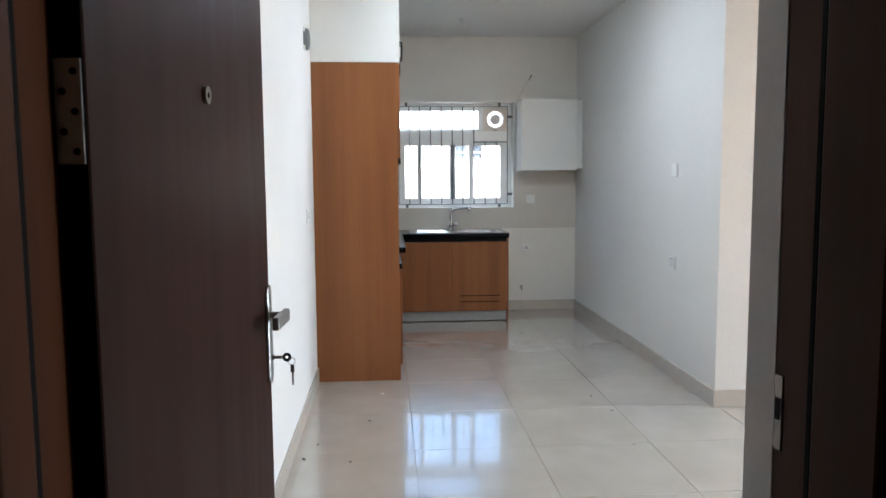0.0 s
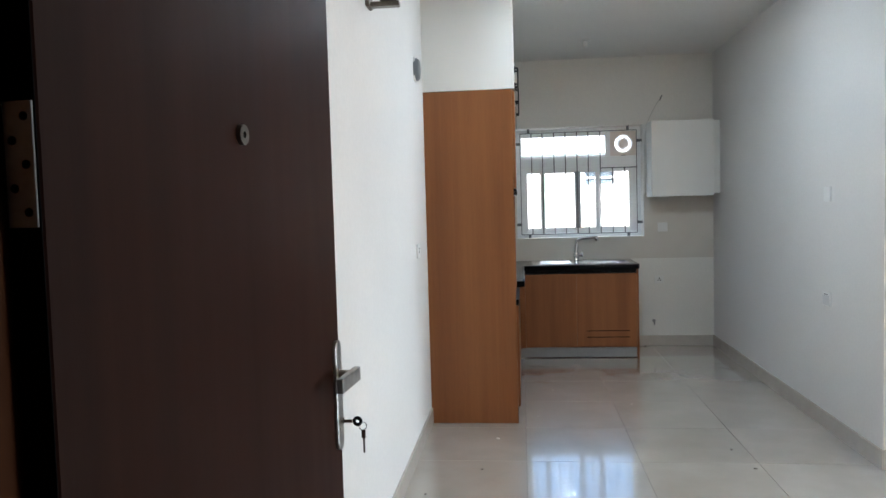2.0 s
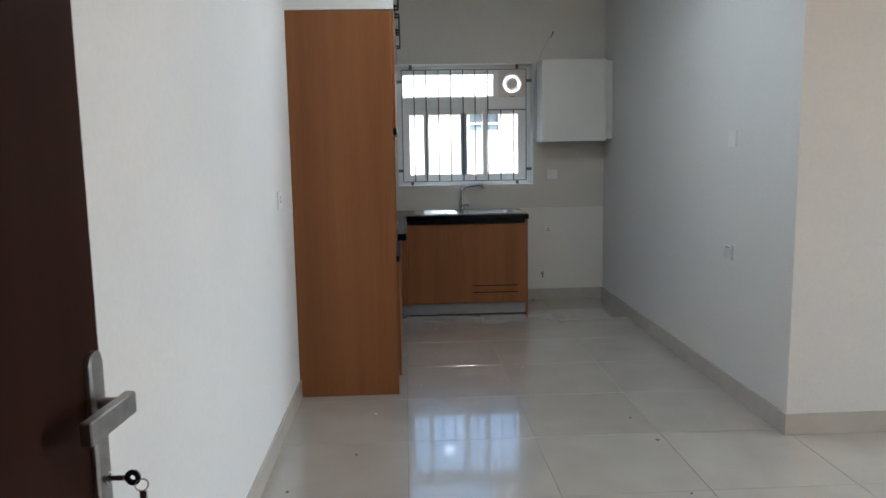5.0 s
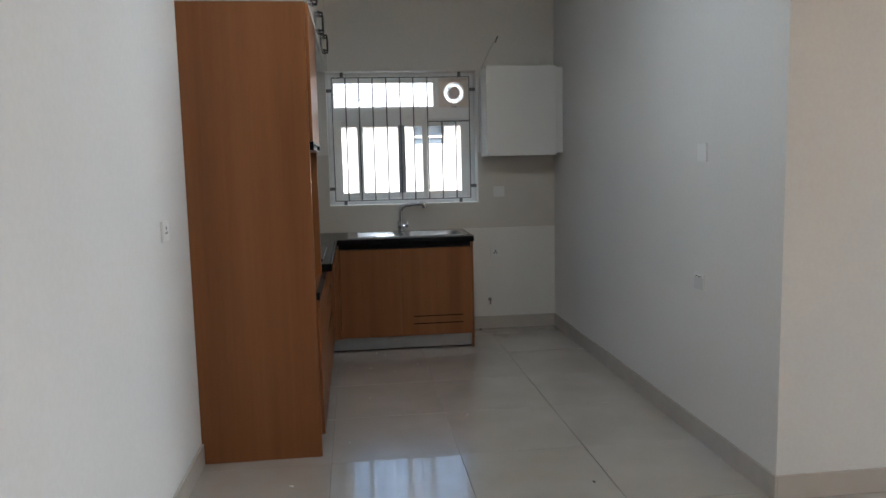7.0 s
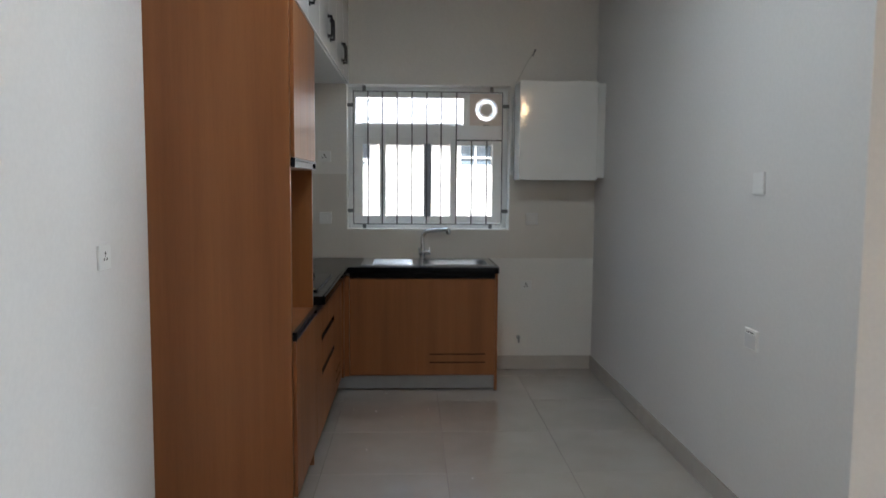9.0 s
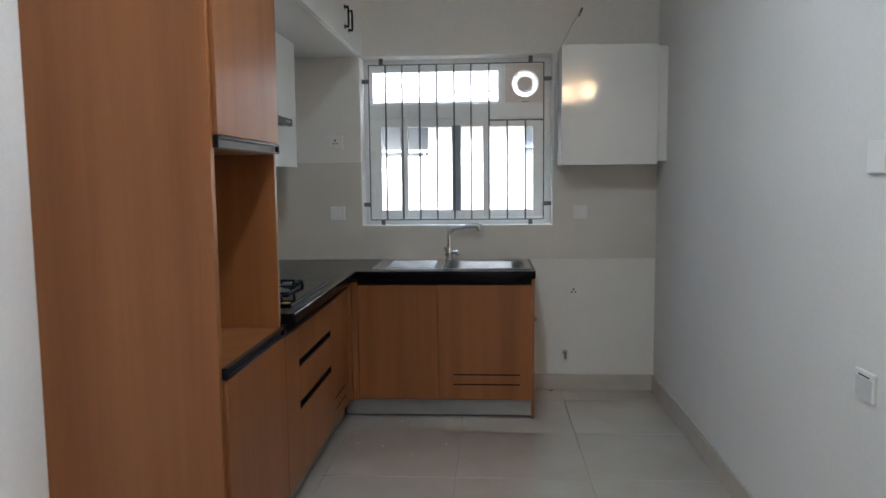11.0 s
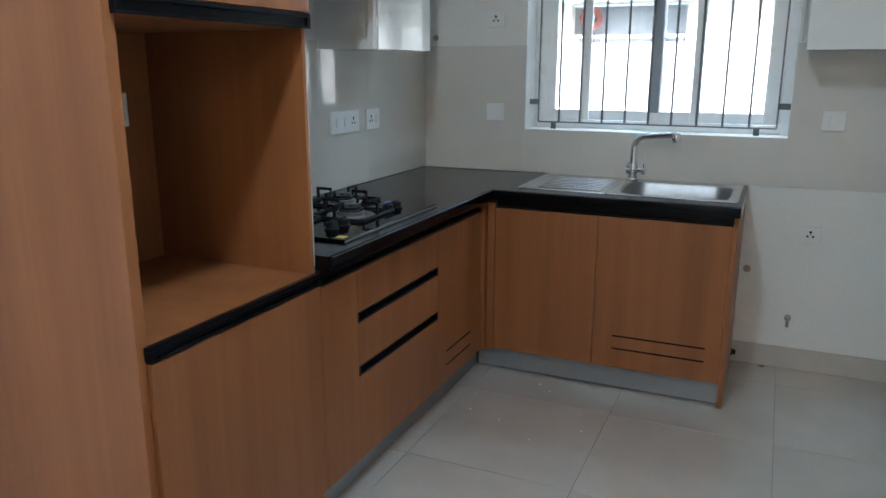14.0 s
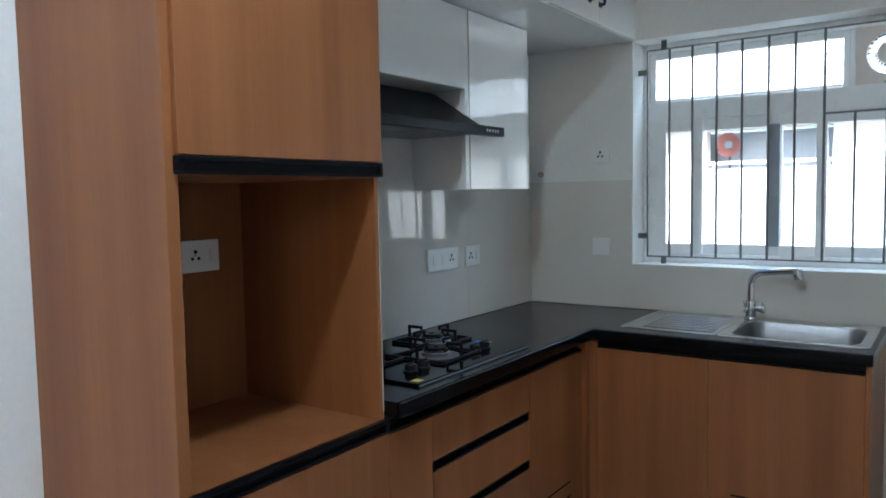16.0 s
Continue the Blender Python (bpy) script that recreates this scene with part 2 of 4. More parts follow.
def thing(name, at, label, category, group="", kind=""):
    """An empty at the base of a thing."""
    ob = new(name)
    ob.location = at
    ob.empty_display_size = 0.05
    BASE[ob.name] = Vector(at)
    return tagged(ob, label, category, group, kind)


def part(name, bm, material, parent, label="", smooth=False):
    """One mesh, with its places given in the world, under a thing or a part."""
    ob = new(name, mesh_of(name, bm, material, smooth))
    ob.parent = parent
    if parent.name in BASE:
        ob.matrix_parent_inverse = Matrix.Translation(-BASE[parent.name])
    return tagged(ob, label)


def whole(name, bm, material, label="", category="", group="", kind="", smooth=False):
    return tagged(new(name, mesh_of(name, bm, material, smooth)), label, category, group, kind)


def structure(name, boxes, material, bevel=0.0):
    bm = bmesh.new()
    for b in boxes:
        cuboid(*b, bevel=bevel, bm=bm)
    return whole(name, bm, material, kind="structure")


# ---- plan (metres): x to the right, y ahead, z up ----
LEFT, RIGHT, BACK, CORNER, TOP = -0.39, 2.033, 7.322, 3.97, 2.78
EAST, IN, OUT = 6.2, 0.885, 0.64
FRONT, SINKY = 0.188, 6.73
WX0, WX1, WZ0, WZ1 = 0.172, 1.386, 1.068, 2.135

# ---- structure ----
structure("wall_west", [(LEFT - 0.2, LEFT, OUT, BACK + 0.2, 0, TOP)], WALL)
structure("wall_north", [(LEFT, WX0, BACK, BACK + 0.2, 0, TOP), (WX1, RIGHT + 0.15, BACK, BACK + 0.2, 0, TOP),
                         (WX0, WX1, BACK, BACK + 0.2, 0, WZ0), (WX0, WX1, BACK, BACK + 0.2, WZ1, TOP)], IVORY)
structure("wall_kitchen_east", [(RIGHT, RIGHT + 0.15, CORNER + 0.15, BACK, 0, TOP)], WALL)
structure("wall_living_north", [(RIGHT, EAST, CORNER, CORNER + 0.15, 0, TOP)], WALL)
structure("wall_living_east", [(EAST, EAST + 0.2, OUT, 2.45, 0, TOP), (EAST, EAST + 0.2, 3.75, CORNER + 0.15, 0, TOP),
                               (EAST, EAST + 0.2, 2.45, 3.75, 2.4, TOP), (EAST, EAST + 0.2, 2.45, 3.75, 0, 0.02)], WALL)
DX0, DX1, DTOP = -0.305, 0.66, 2.13
structure("wall_south", [(LEFT, DX0 - 0.05, OUT, IN, 0, TOP), (DX1 + 0.06, EAST, OUT, IN, 0, TOP),
                         (DX0 - 0.05, DX1 + 0.06, OUT, IN, DTOP + 0.06, TOP),
                         (DX1, DX1 + 0.06, 0.80, IN, 0, DTOP + 0.06)], WALL)
structure("ceiling", [(LEFT - 0.2, EAST + 0.2, OUT, BACK + 0.2, TOP, TOP + 0.15)], CEILING)
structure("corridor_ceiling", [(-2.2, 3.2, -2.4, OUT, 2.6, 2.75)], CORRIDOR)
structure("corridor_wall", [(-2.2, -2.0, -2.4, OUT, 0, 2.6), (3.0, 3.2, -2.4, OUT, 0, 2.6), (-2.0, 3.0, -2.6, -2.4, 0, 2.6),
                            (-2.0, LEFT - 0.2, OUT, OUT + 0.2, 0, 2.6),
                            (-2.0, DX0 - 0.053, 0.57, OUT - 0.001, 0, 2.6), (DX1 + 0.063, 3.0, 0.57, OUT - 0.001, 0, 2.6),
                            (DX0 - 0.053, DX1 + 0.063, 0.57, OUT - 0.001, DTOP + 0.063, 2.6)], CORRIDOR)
structure("corridor_floor", [(-2.2, 3.2, -2.6, OUT, -0.1, 0)], SKIRT)
structure("floor", [(LEFT - 0.2, EAST + 0.2, OUT, BACK + 0.2, -0.12, -0.0035)], GROUT)

SK = 0.102
structure("baseboard", [(LEFT, LEFT + 0.011, IN, 4.748, 0, SK), (LEFT + 0.011, DX0 - 0.05, IN, IN + 0.011, 0, SK),
                        (1.242, RIGHT - 0.011, BACK - 0.011, BACK, 0, SK), (RIGHT - 0.011, RIGHT, CORNER - 0.011, BACK, 0, SK),
                        (RIGHT, EAST, CORNER - 0.011, CORNER, 0, SK), (DX1 + 0.06, EAST, IN, IN + 0.011, 0, SK)], SKIRT, 0.0015)


# door frame: two posts and a head with a rebate, in brown wood
def door_frame():
    t = thing("door_1", (DX0, 0.7, 0), "dark brown wooden entrance door frame around the opening", "door frame", kind="structure")
    bm = cuboid(DX0 - 0.05, DX0, 0.555, 0.636, 0, DTOP, 0.005, segments=2)
    cuboid(DX0 - 0.05, DX0 - 0.010, 0.636, 0.80, 0, DTOP, 0.003, bm)
    jamb = part("jamb", bm, FRAMEWOOD, t)
    part("seal", cuboid(DX0 - 0.011, DX0 - 0.003, 0.6365, 0.652, 0.01, DTOP, 0.002), DARK, jamb, "black rubber door seal")
    bm = cuboid(DX1 - 0.011, DX1 + 0.06, 0.553, 0.690, 0, DTOP, 0.006, segments=2)
    cuboid(DX1 + 0.001, DX1 + 0.06, 0.690, 0.80, 0, DTOP, 0.003, bm)
    jamb = part("jamb", bm, FRAMEWOOD, t)
    part("seal", cuboid(DX1 - 0.008, DX1 + 0.002, 0.6905, 0.705, 0.01, DTOP, 0.002), DARK, jamb, "black rubber door seal")
    bm = cuboid(DX1 - 0.0015, DX1 + 0.0015, 0.776, 0.797, 0.985, 1.095, 0.001)
    plate_part = part("strike_plate", bm, BRONZE, jamb, "dull metal strike plate")
    part("latch_hole", cuboid(DX1 - 0.0025, DX1 - 0.001, 0.780, 0.793, 1.030, 1.062), DARK, plate_part, "dark latch hole")
    bm = cuboid(DX0 - 0.05, DX1 + 0.06, 0.56, 0.66, DTOP, DTOP + 0.06, 0.003)
    cuboid(DX0 - 0.05, DX1 + 0.06, 0.66, 0.80, DTOP + 0.014, DTOP + 0.06, 0.003, bm)
    part("door_head", bm, FRAMEWOOD, t)


door_frame()

# kitchen window: frame, transom, sliding sashes, panes
FY0, FY1 = BACK + 0.150, BACK + 0.199


def window():
    t = thing("window_1", (0.78, BACK + 0.1, WZ0), "white sliding window with a transom pane", "window", kind="structure")
    bm = cuboid(WX0, 0.198, FY0, FY1, WZ0, WZ1, 0.003)
    cuboid(1.347, WX1, FY0, FY1, WZ0, WZ1, 0.003, bm)
    cuboid(0.198, 1.347, FY0, FY1, WZ0, 1.113, 0.003, bm)
    cuboid(0.198, 1.347, FY0, FY1, 2.090, WZ1, 0.003, bm)
    cuboid(0.198, 1.347, FY0, FY1, 1.758, 1.853, 0.003, bm)
    cuboid(1.072, 1.095, FY0, FY1, 1.853, 2.090, 0.003, bm)
    part("window_frame", bm, UPVC, t)
    bm = bmesh.new()
    for b in ((0.198, 0.229, 1.853, 2.090), (1.047, 1.072, 1.853, 2.090), (0.229, 1.047, 1.853, 1.866), (0.229, 1.047, 2.058, 2.090)):
        cuboid(b[0], b[1], FY0 + 0.012, FY1 - 0.012, b[2], b[3], 0.002, bm)
    part("glazing_bead", bm, UPVC, t)
    pane = part("pane", cuboid(0.229, 1.047, FY0 + 0.028, FY0 + 0.033, 1.866, 2.058), GLASS, t)
    pane.visible_shadow = False
    for x0, x1, y, left, right in ((0.198, 0.456, 0.0, 0.084, 0.046), (0.410, 0.807, 0.018, 0.039, 0.05),
                                   (0.756, 0.991, 0.0, 0.043, 0.043), (0.950, 1.347, 0.018, 0.040, 0.073)):
        sash = bmesh.new()
        ya, yb = FY0 + 0.004 + y, FY0 + 0.024 + y
        cuboid(x0, x0 + left, ya, yb, 1.113, 1.758, 0.003, sash)
        cuboid(x1 - right, x1, ya, yb, 1.113, 1.758, 0.003, sash)
        cuboid(x0 + left, x1 - right, ya, yb, 1.113, 1.162, 0.003, sash)
        cuboid(x0 + left, x1 - right, ya, yb, 1.703, 1.758, 0.003, sash)
        s = part("sash", sash, UPVC, t)
        p = part("pane", cuboid(x0 + left, x1 - right, ya + 0.008, ya + 0.012, 1.162, 1.703), GLASS, s)
        p.visible_shadow = False
    part("interlock", cuboid(0.746, 0.800, FY0 + 0.001, FY0 + 0.0035, 1.156, 1.712), INTERLOCK, t, "grey meeting strip of the sashes")
    part("latch", cuboid(0.218, 0.234, FY0 - 0.004, FY0 + 0.003, 1.196, 1.298, 0.003), UPVC, t)


window()

# beige glass tiles behind the worktop
dado = thing("wall_tiling", (LEFT, BACK, 0.85), "beige polished wall tiles above the worktop", "tiles", kind="structure")
Z0, Z1 = 0.852, 1.476
for x0, x1, z0, z1 in ((LEFT + 0.008, WX0, Z0, Z1), (WX0, 0.78, Z0, WZ0), (0.78, WX1, Z0, WZ0), (WX1, RIGHT, Z0, Z1)):
    part("tile", cuboid(x0 + 0.00015, x1 - 0.00015, BACK - 0.008, BACK, z0, z1, 0.0003), DADO, dado)
for y0, y1 in ((5.41, 6.06), (6.06, 6.70), (6.70, BACK)):
    part("tile", cuboid(LEFT, LEFT + 0.008, y0 + 0.00015, y1 - 0.00015, Z0, Z1, 0.0003), DADO, dado)
structure("wall_lower_finish", [(1.242, RIGHT, BACK - 0.004, BACK, SK, Z0)], CREAM)

# ---- kitchen: tall unit ----
D = 0.018


def tall_unit():
    t = thing("tall_oven_cabinet", (-0.1, 5.07, 0), "tall beech laminate cabinet with an empty oven niche", "cabinet")
    y0, y1, top, f = 4.748, 5.41, 2.132, 0.172
    part("side_panel", cuboid(LEFT, f, y0, y0 + 0.03, 0, top, 0.001), LAMINATE, t)
    part("side_panel", cuboid(LEFT, f, y1 - D, y1, 0.0, top, 0.001), LAMINATE, t)
    part("edge_band", cuboid(f, f + 0.001, y1 - 0.0055, y1 - 0.001, 0.82, 1.468), SKIRT, t, "pale front edge of the panel")
    part("back_panel", cuboid(LEFT, LEFT + 0.012, y0 + D, y1 - D, 0.10, top), LAMINATE, t)
    part("top_panel", cuboid(LEFT + 0.012, f, y0 + D, y1 - D, top - D, top), LAMINATE, t)
    part("niche_top", cuboid(LEFT + 0.012, f, y0 + D, y1 - D, 1.468, 1.468 + D, 0.0008), LAMINATE, t)
    part("niche_floor", cuboid(LEFT + 0.012, f, y0 + D, y1 - D, 0.780, 0.780 + D, 0.0008), LAMINATE, t)
    part("bottom_panel", cuboid(LEFT + 0.012, f, y0 + D, y1 - D, 0.10, 0.10 + D), LAMINATE, t)
    part("door", cuboid(f + 0.001, FRONT, y0 + 0.021, y1 - 0.002, 1.510, top - 0.003, 0.0012), LAMINATE, t)
    part("door", cuboid(f + 0.001, FRONT, y0 + 0.021, y1 - 0.002, 0.105, 0.760, 0.0012), LAMINATE, t)
    for z0, z1 in ((1.470, 1.508), (0.763, 0.799)):
        bm = cuboid(f, FRONT + 0.002, y0 + 0.019, y1 - 0.001, z0, z0 + 0.006, 0.001)
        cuboid(f, FRONT + 0.002, y0 + 0.019, y1 - 0.001, z1 - 0.010, z1, 0.001, bm)
        cuboid(f, f + 0.005, y0 + 0.019, y1 - 0.001, z0 + 0.006, z1 - 0.010, 0.0, bm)
        for k in (y0 + 0.019, y1 - 0.013):
            cuboid(f + 0.005, FRONT + 0.002, k, k + 0.012, z0 + 0.006, z1 - 0.010, 0.0005, bm)
        part("handle_profile", bm, PROFILE, t, "black recessed handle profile")
    part("kick_board", cuboid(0.13, 0.142, y0 + D, y1 - D, 0, 0.10), ALU, t, "grey kick board")


tall_unit()


# ---- kitchen: loft cabinets above ----
def pull(y, z0, z1, x, parent):
    """A square black bow handle."""
    bm = cuboid(x, x + 0.006, y - 0.013, y + 0.013, z0, z0 + 0.022, 0.002)
    cuboid(x, x + 0.006, y - 0.013, y + 0.013, z1 - 0.022, z1, 0.002, bm)
    cuboid(x + 0.006, x + 0.026, y - 0.006, y + 0.006, z0 + 0.006, z0 + 0.018, 0.002, bm)
    cuboid(x + 0.006, x + 0.026, y - 0.006, y + 0.006, z1 - 0.018, z1 - 0.006, 0.002, bm)
    cuboid(x + 0.018, x + 0.028, y - 0.008, y + 0.008, z0 + 0.018, z1 - 0.018, 0.002, bm)
    return part("handle", bm, BLACKMETAL, parent, "black square bow handle")


def loft_unit(y0, y1, pulls):
    t = thing("loft_cabinet", (-0.1, (y0 + y1) / 2, 2.135), "glossy white loft cabinet under the ceiling with black handles", "cabinet", "loft cabinets")
    z0, z1, f = 2.135, TOP, 0.172
    part("bottom_panel", cuboid(LEFT, f, y0, y1, z0, z0 + D, 0.001), GLOSSWHITE, t)
    part("side_panel", cuboid(LEFT, f, y0, y0 + D, z0 + D, z1), GLOSSWHITE, t)
    part("side_panel", cuboid(LEFT, f, y1 - D, y1, z0 + D, z1), GLOSSWHITE, t)
    part("back_panel", cuboid(LEFT, LEFT + 0.012, y0 + D, y1 - D, z0 + D, z1), GLOSSWHITE, t)
    part("filler", cuboid(f - 0.01, f + 0.015, y0, y1, z1 - 0.03, z1), GLOSSWHITE, t)
    mid = (y0 + y1) / 2
    for a, b, p in ((y0 + 0.0015, mid - 0.0015, pulls[0]), (mid + 0.0015, y1 - 0.0015, pulls[1])):
        d = part("door", cuboid(f + 0.001, FRONT + 0.002, a, b, z0 + 0.001, z1 - 0.033, 0.0015), GLOSSWHITE, t)
        pull(p, 2.205, 2.335, FRONT + 0.002, d)


loft_unit(4.748, 5.60, (5.11, 5.22))
loft_unit(5.60, 6.45, (5.97, 6.08))
loft_unit(6.45, BACK - 0.001, (6.775, 6.885))


# ---- kitchen: base units along the left wall ----
def gola(y0, y1, parent):
    bm = cuboid(0.150, 0.156, y0, y1, 0.757, 0.803)
    cuboid(0.156, FRONT - 0.002, y0, y1, 0.757, 0.763, 0.001, bm)
    cuboid(0.156, FRONT - 0.010, y0, y1, 0.797, 0.803, 0.001, bm)
    part("handle_profile", bm, PROFILE, parent, "black recessed handle profile")


def carcass(t, x0, x1, y0, y1, z0=0.10, z1=0.80):
    bm = cuboid(x0, x1, y0, y0 + D, z0, z1)
    cuboid(x0, x1, y1 - D, y1, z0, z1, 0.0, bm)
    cuboid(x0, x1, y0 + D, y1 - D, z0, z0 + D, 0.0, bm)
    cuboid(x0, x0 + 0.01, y0 + D, y1 - D, z0 + D, z1, 0.0, bm)
    part("body", bm, LAMINATE, t)


def drawer_unit():
    t = thing("drawer_cabinet", (-0.1, 5.81, 0), "beech laminate drawer cabinet with black finger grooves", "cabinet")
    y0, y1, f = 5.411, 6.226, 0.168
    carcass(t, LEFT + 0.001, 0.150, y0, y1)
    part("filler_panel", cuboid(f, FRONT, y0, 5.612, 0.105, 0.754, 0.0008), LAMINATE, t)
    for z0, z1 in ((0.105, 0.398), (0.434, 0.580), (0.616, 0.754)):
        part("drawer_front", cuboid(f, FRONT, 5.6125, y1 - 0.0012, z0, z1, 0.0008), LAMINATE, t)
    for z0, z1 in ((0.398, 0.434), (0.580, 0.616)):
        bm = cuboid(f - 0.016, f - 0.012, 5.614, y1 - 0.008, z0, z1)
        cuboid(f - 0.012, FRONT - 0.001, 5.614, y1 - 0.008, z0 + 0.0005, z0 + 0.006, 0.001, bm)
        cuboid(f - 0.012, FRONT + 0.001, 5.614, y1 - 0.008, z1 - 0.004, z1 - 0.0005, 0.001, bm)
        cuboid(f - 0.012, FRONT + 0.001, 5.614, 5.622, z0 + 0.006, z1 - 0.004, 0.0005, bm)
        cuboid(f - 0.012, FRONT + 0.001, y1 - 0.014, y1 - 0.008, z0 + 0.006, z1 - 0.004, 0.0005, bm)
        part("handle_profile", bm, PROFILE, t, "black recessed handle profile")
    gola(y0, 6.195, t)
    part("kick_board", cuboid(0.13, 0.142, y0, y1, 0, 0.10), ALU, t, "grey aluminium kick board")


def slots(parent, along_y, a, b, face, heights):
    """Two dark slots milled into a front."""
    for z in heights:
        if along_y:
            bm = cuboid(face - 0.006, face + 0.0006, a, b, z - 0.0035, z + 0.0035)
        else:
            bm = cuboid(a, b, face - 0.0006, face + 0.006, z - 0.0035, z + 0.0035)
        part("slot", bm, DARK, parent, "dark ventilation slot")


def corner_unit():
    t = thing("corner_cabinet", (-0.1, 6.5, 0), "beech laminate corner base cabinet with vent slots", "cabinet")
    y0, y1, f = 6.2265, 6.72, 0.168
    carcass(t, LEFT + 0.001, 0.150, y0, 7.31)
    d = part("door", cuboid(f, FRONT, y0 + 0.001, 6.690, 0.105, 0.754, 0.001), LAMINATE, t)
    slots(d, True, 6.305, 6.568, FRONT, (0.236, 0.176))
    gola(6.205, 6.70, t)
    bm = cuboid(f, FRONT + 0.014, 6.692, SINKY + 0.018, 0.10, 0.79, 0.001)
    cuboid(FRONT + 0.014, 0.236, SINKY + 0.0, SINKY + 0.018, 0.10, 0.79, 0.001, bm)
    part("corner_post", bm, LAMINATE, t)
    part("kick_board", cuboid(0.13, 0.142, y0, 6.762, 0, 0.10), ALU, t, "grey aluminium kick board")


drawer_unit()
corner_unit()


def sink_unit():
    t = thing("sink_cabinet", (0.72, 7.0, 0), "beech laminate sink cabinet with two doors", "cabinet")
    x0, x1 = 0.237, 1.223
    bm = cuboid(x0, x1, SINKY + 0.022, 7.31, 0.10, 0.10 + D)
    cuboid(x0, x0 + D, SINKY + 0.022, 7.31, 0.10 + D, 0.78, 0.0, bm)
    part("body", bm, LAMINATE, t)
    # unseen strip added behind the door gap to keep light from showing through
    part("stile", cuboid(0.660, 0.730, SINKY + 0.019, SINKY + 0.037, 0.118, 0.768), LAMINATE, t)
    part("door", cuboid(0.239, 0.6925, SINKY, SINKY + D, 0.108, 0.768, 0.0012), LAMINATE, t)
    d = part("door", cuboid(0.6945, 1.2225, SINKY, SINKY + D, 0.108, 0.768, 0.0012), LAMINATE, t)
    slots(d, False, 0.780, 1.158, SINKY, (0.252, 0.195))
    bm = cuboid(0.237, x1, SINKY + 0.020, SINKY + 0.026, 0.769, 0.805)
    cuboid(0.237, x1, SINKY + 0.004, SINKY + 0.020, 0.769, 0.774, 0.001, bm)
    part("handle_profile", bm, PROFILE, t, "black recessed handle profile")
    part("end_panel", cuboid(x1 + 0.0005, 1.241, SINKY, BACK - 0.006, 0, 0.803, 0.0012), LAMINATE, t)
    part("kick_board", cuboid(0.155, x1, SINKY + 0.032, SINKY + 0.044, 0.008, 0.106), ALU, t, "grey aluminium kick board")


sink_unit()

# ---- worktop, an L of black granite with cut-outs for the sink bowl ----
TOPZ = 0.850
BX0, BX1, BY0, BY1 = 0.732, 1.196, 6.838, 7.231


def worktop():
    t = thing("worktop", (0.0, 6.9, TOPZ), "black granite worktop around the corner", "worktop")
    z0, n = 0.806, 0.015
    bm = bmesh.new()
    for b in ((LEFT, 0.231 - n, 5.412, 6.705), (LEFT, 0.231 - n, 6.705, BACK), (0.231 - n, BX0, 6.705 + n, BACK),
              (BX0, BX1, 6.705 + n, BY0), (BX0, BX1, BY1, BACK), (BX1, 1.246, 6.705 + n, BACK)):
        cuboid(b[0], b[1], b[2], b[3], z0, TOPZ, 0.0, bm)
    bmesh.ops.remove_doubles(bm, verts=bm.verts[:], dist=0.0003)
    part("slab", bm, GRANITE, t)
    part("front_edge", cuboid(0.231 - n, 0.231, 5.412, 6.705 + n, z0, TOPZ, 0.005, segments=3), GRANITE_EDGE, t, "rounded polished front edge", True)
    part("front_edge", cuboid(0.231, 1.246, 6.705, 6.705 + n, z0, TOPZ, 0.005, segments=3), GRANITE_EDGE, t, "rounded polished front edge", True)
    # extra glossy rods laid along the edges to draw a thin highlight
    part("edge_glint", rod((0.2290, 5.414, TOPZ - 0.0020), (0.2290, 6.705, TOPZ - 0.0020), 0.0026, 10), EDGE_GLINT, t, "added glossy rod that catches the edge highlight", True)
    part("edge_glint", rod((0.2290, 6.7070, TOPZ - 0.0020), (1.244, 6.7070, TOPZ - 0.0020), 0.0026, 10), EDGE_GLINT, t, "added glossy rod that catches the edge highlight", True)


worktop()


def rounded(x0, x1, y0, y1, r, z, n=6):
    out = []
    for cx, cy, a in ((x1 - r, y1 - r, 0), (x0 + r, y1 - r, 90), (x0 + r, y0 + r, 180), (x1 - r, y0 + r, 270)):
        for k in range(n + 1):
            w = radians(a + 90 * k / n)
            out.append((cx + r * math.cos(w), cy + r * math.sin(w), z))
    return out


def loft(bm, rows, close=False):
    vs = [[bm.verts.new(p) for p in row] for row in rows]
    n = len(vs[0])
    for a, b in zip(vs, vs[1:]):
        for k in range(n):
            bm.faces.new((a[k], a[(k + 1) % n], b[(k + 1) % n], b[k]))
    if close:
        bm.faces.new(vs[-1])
    return vs


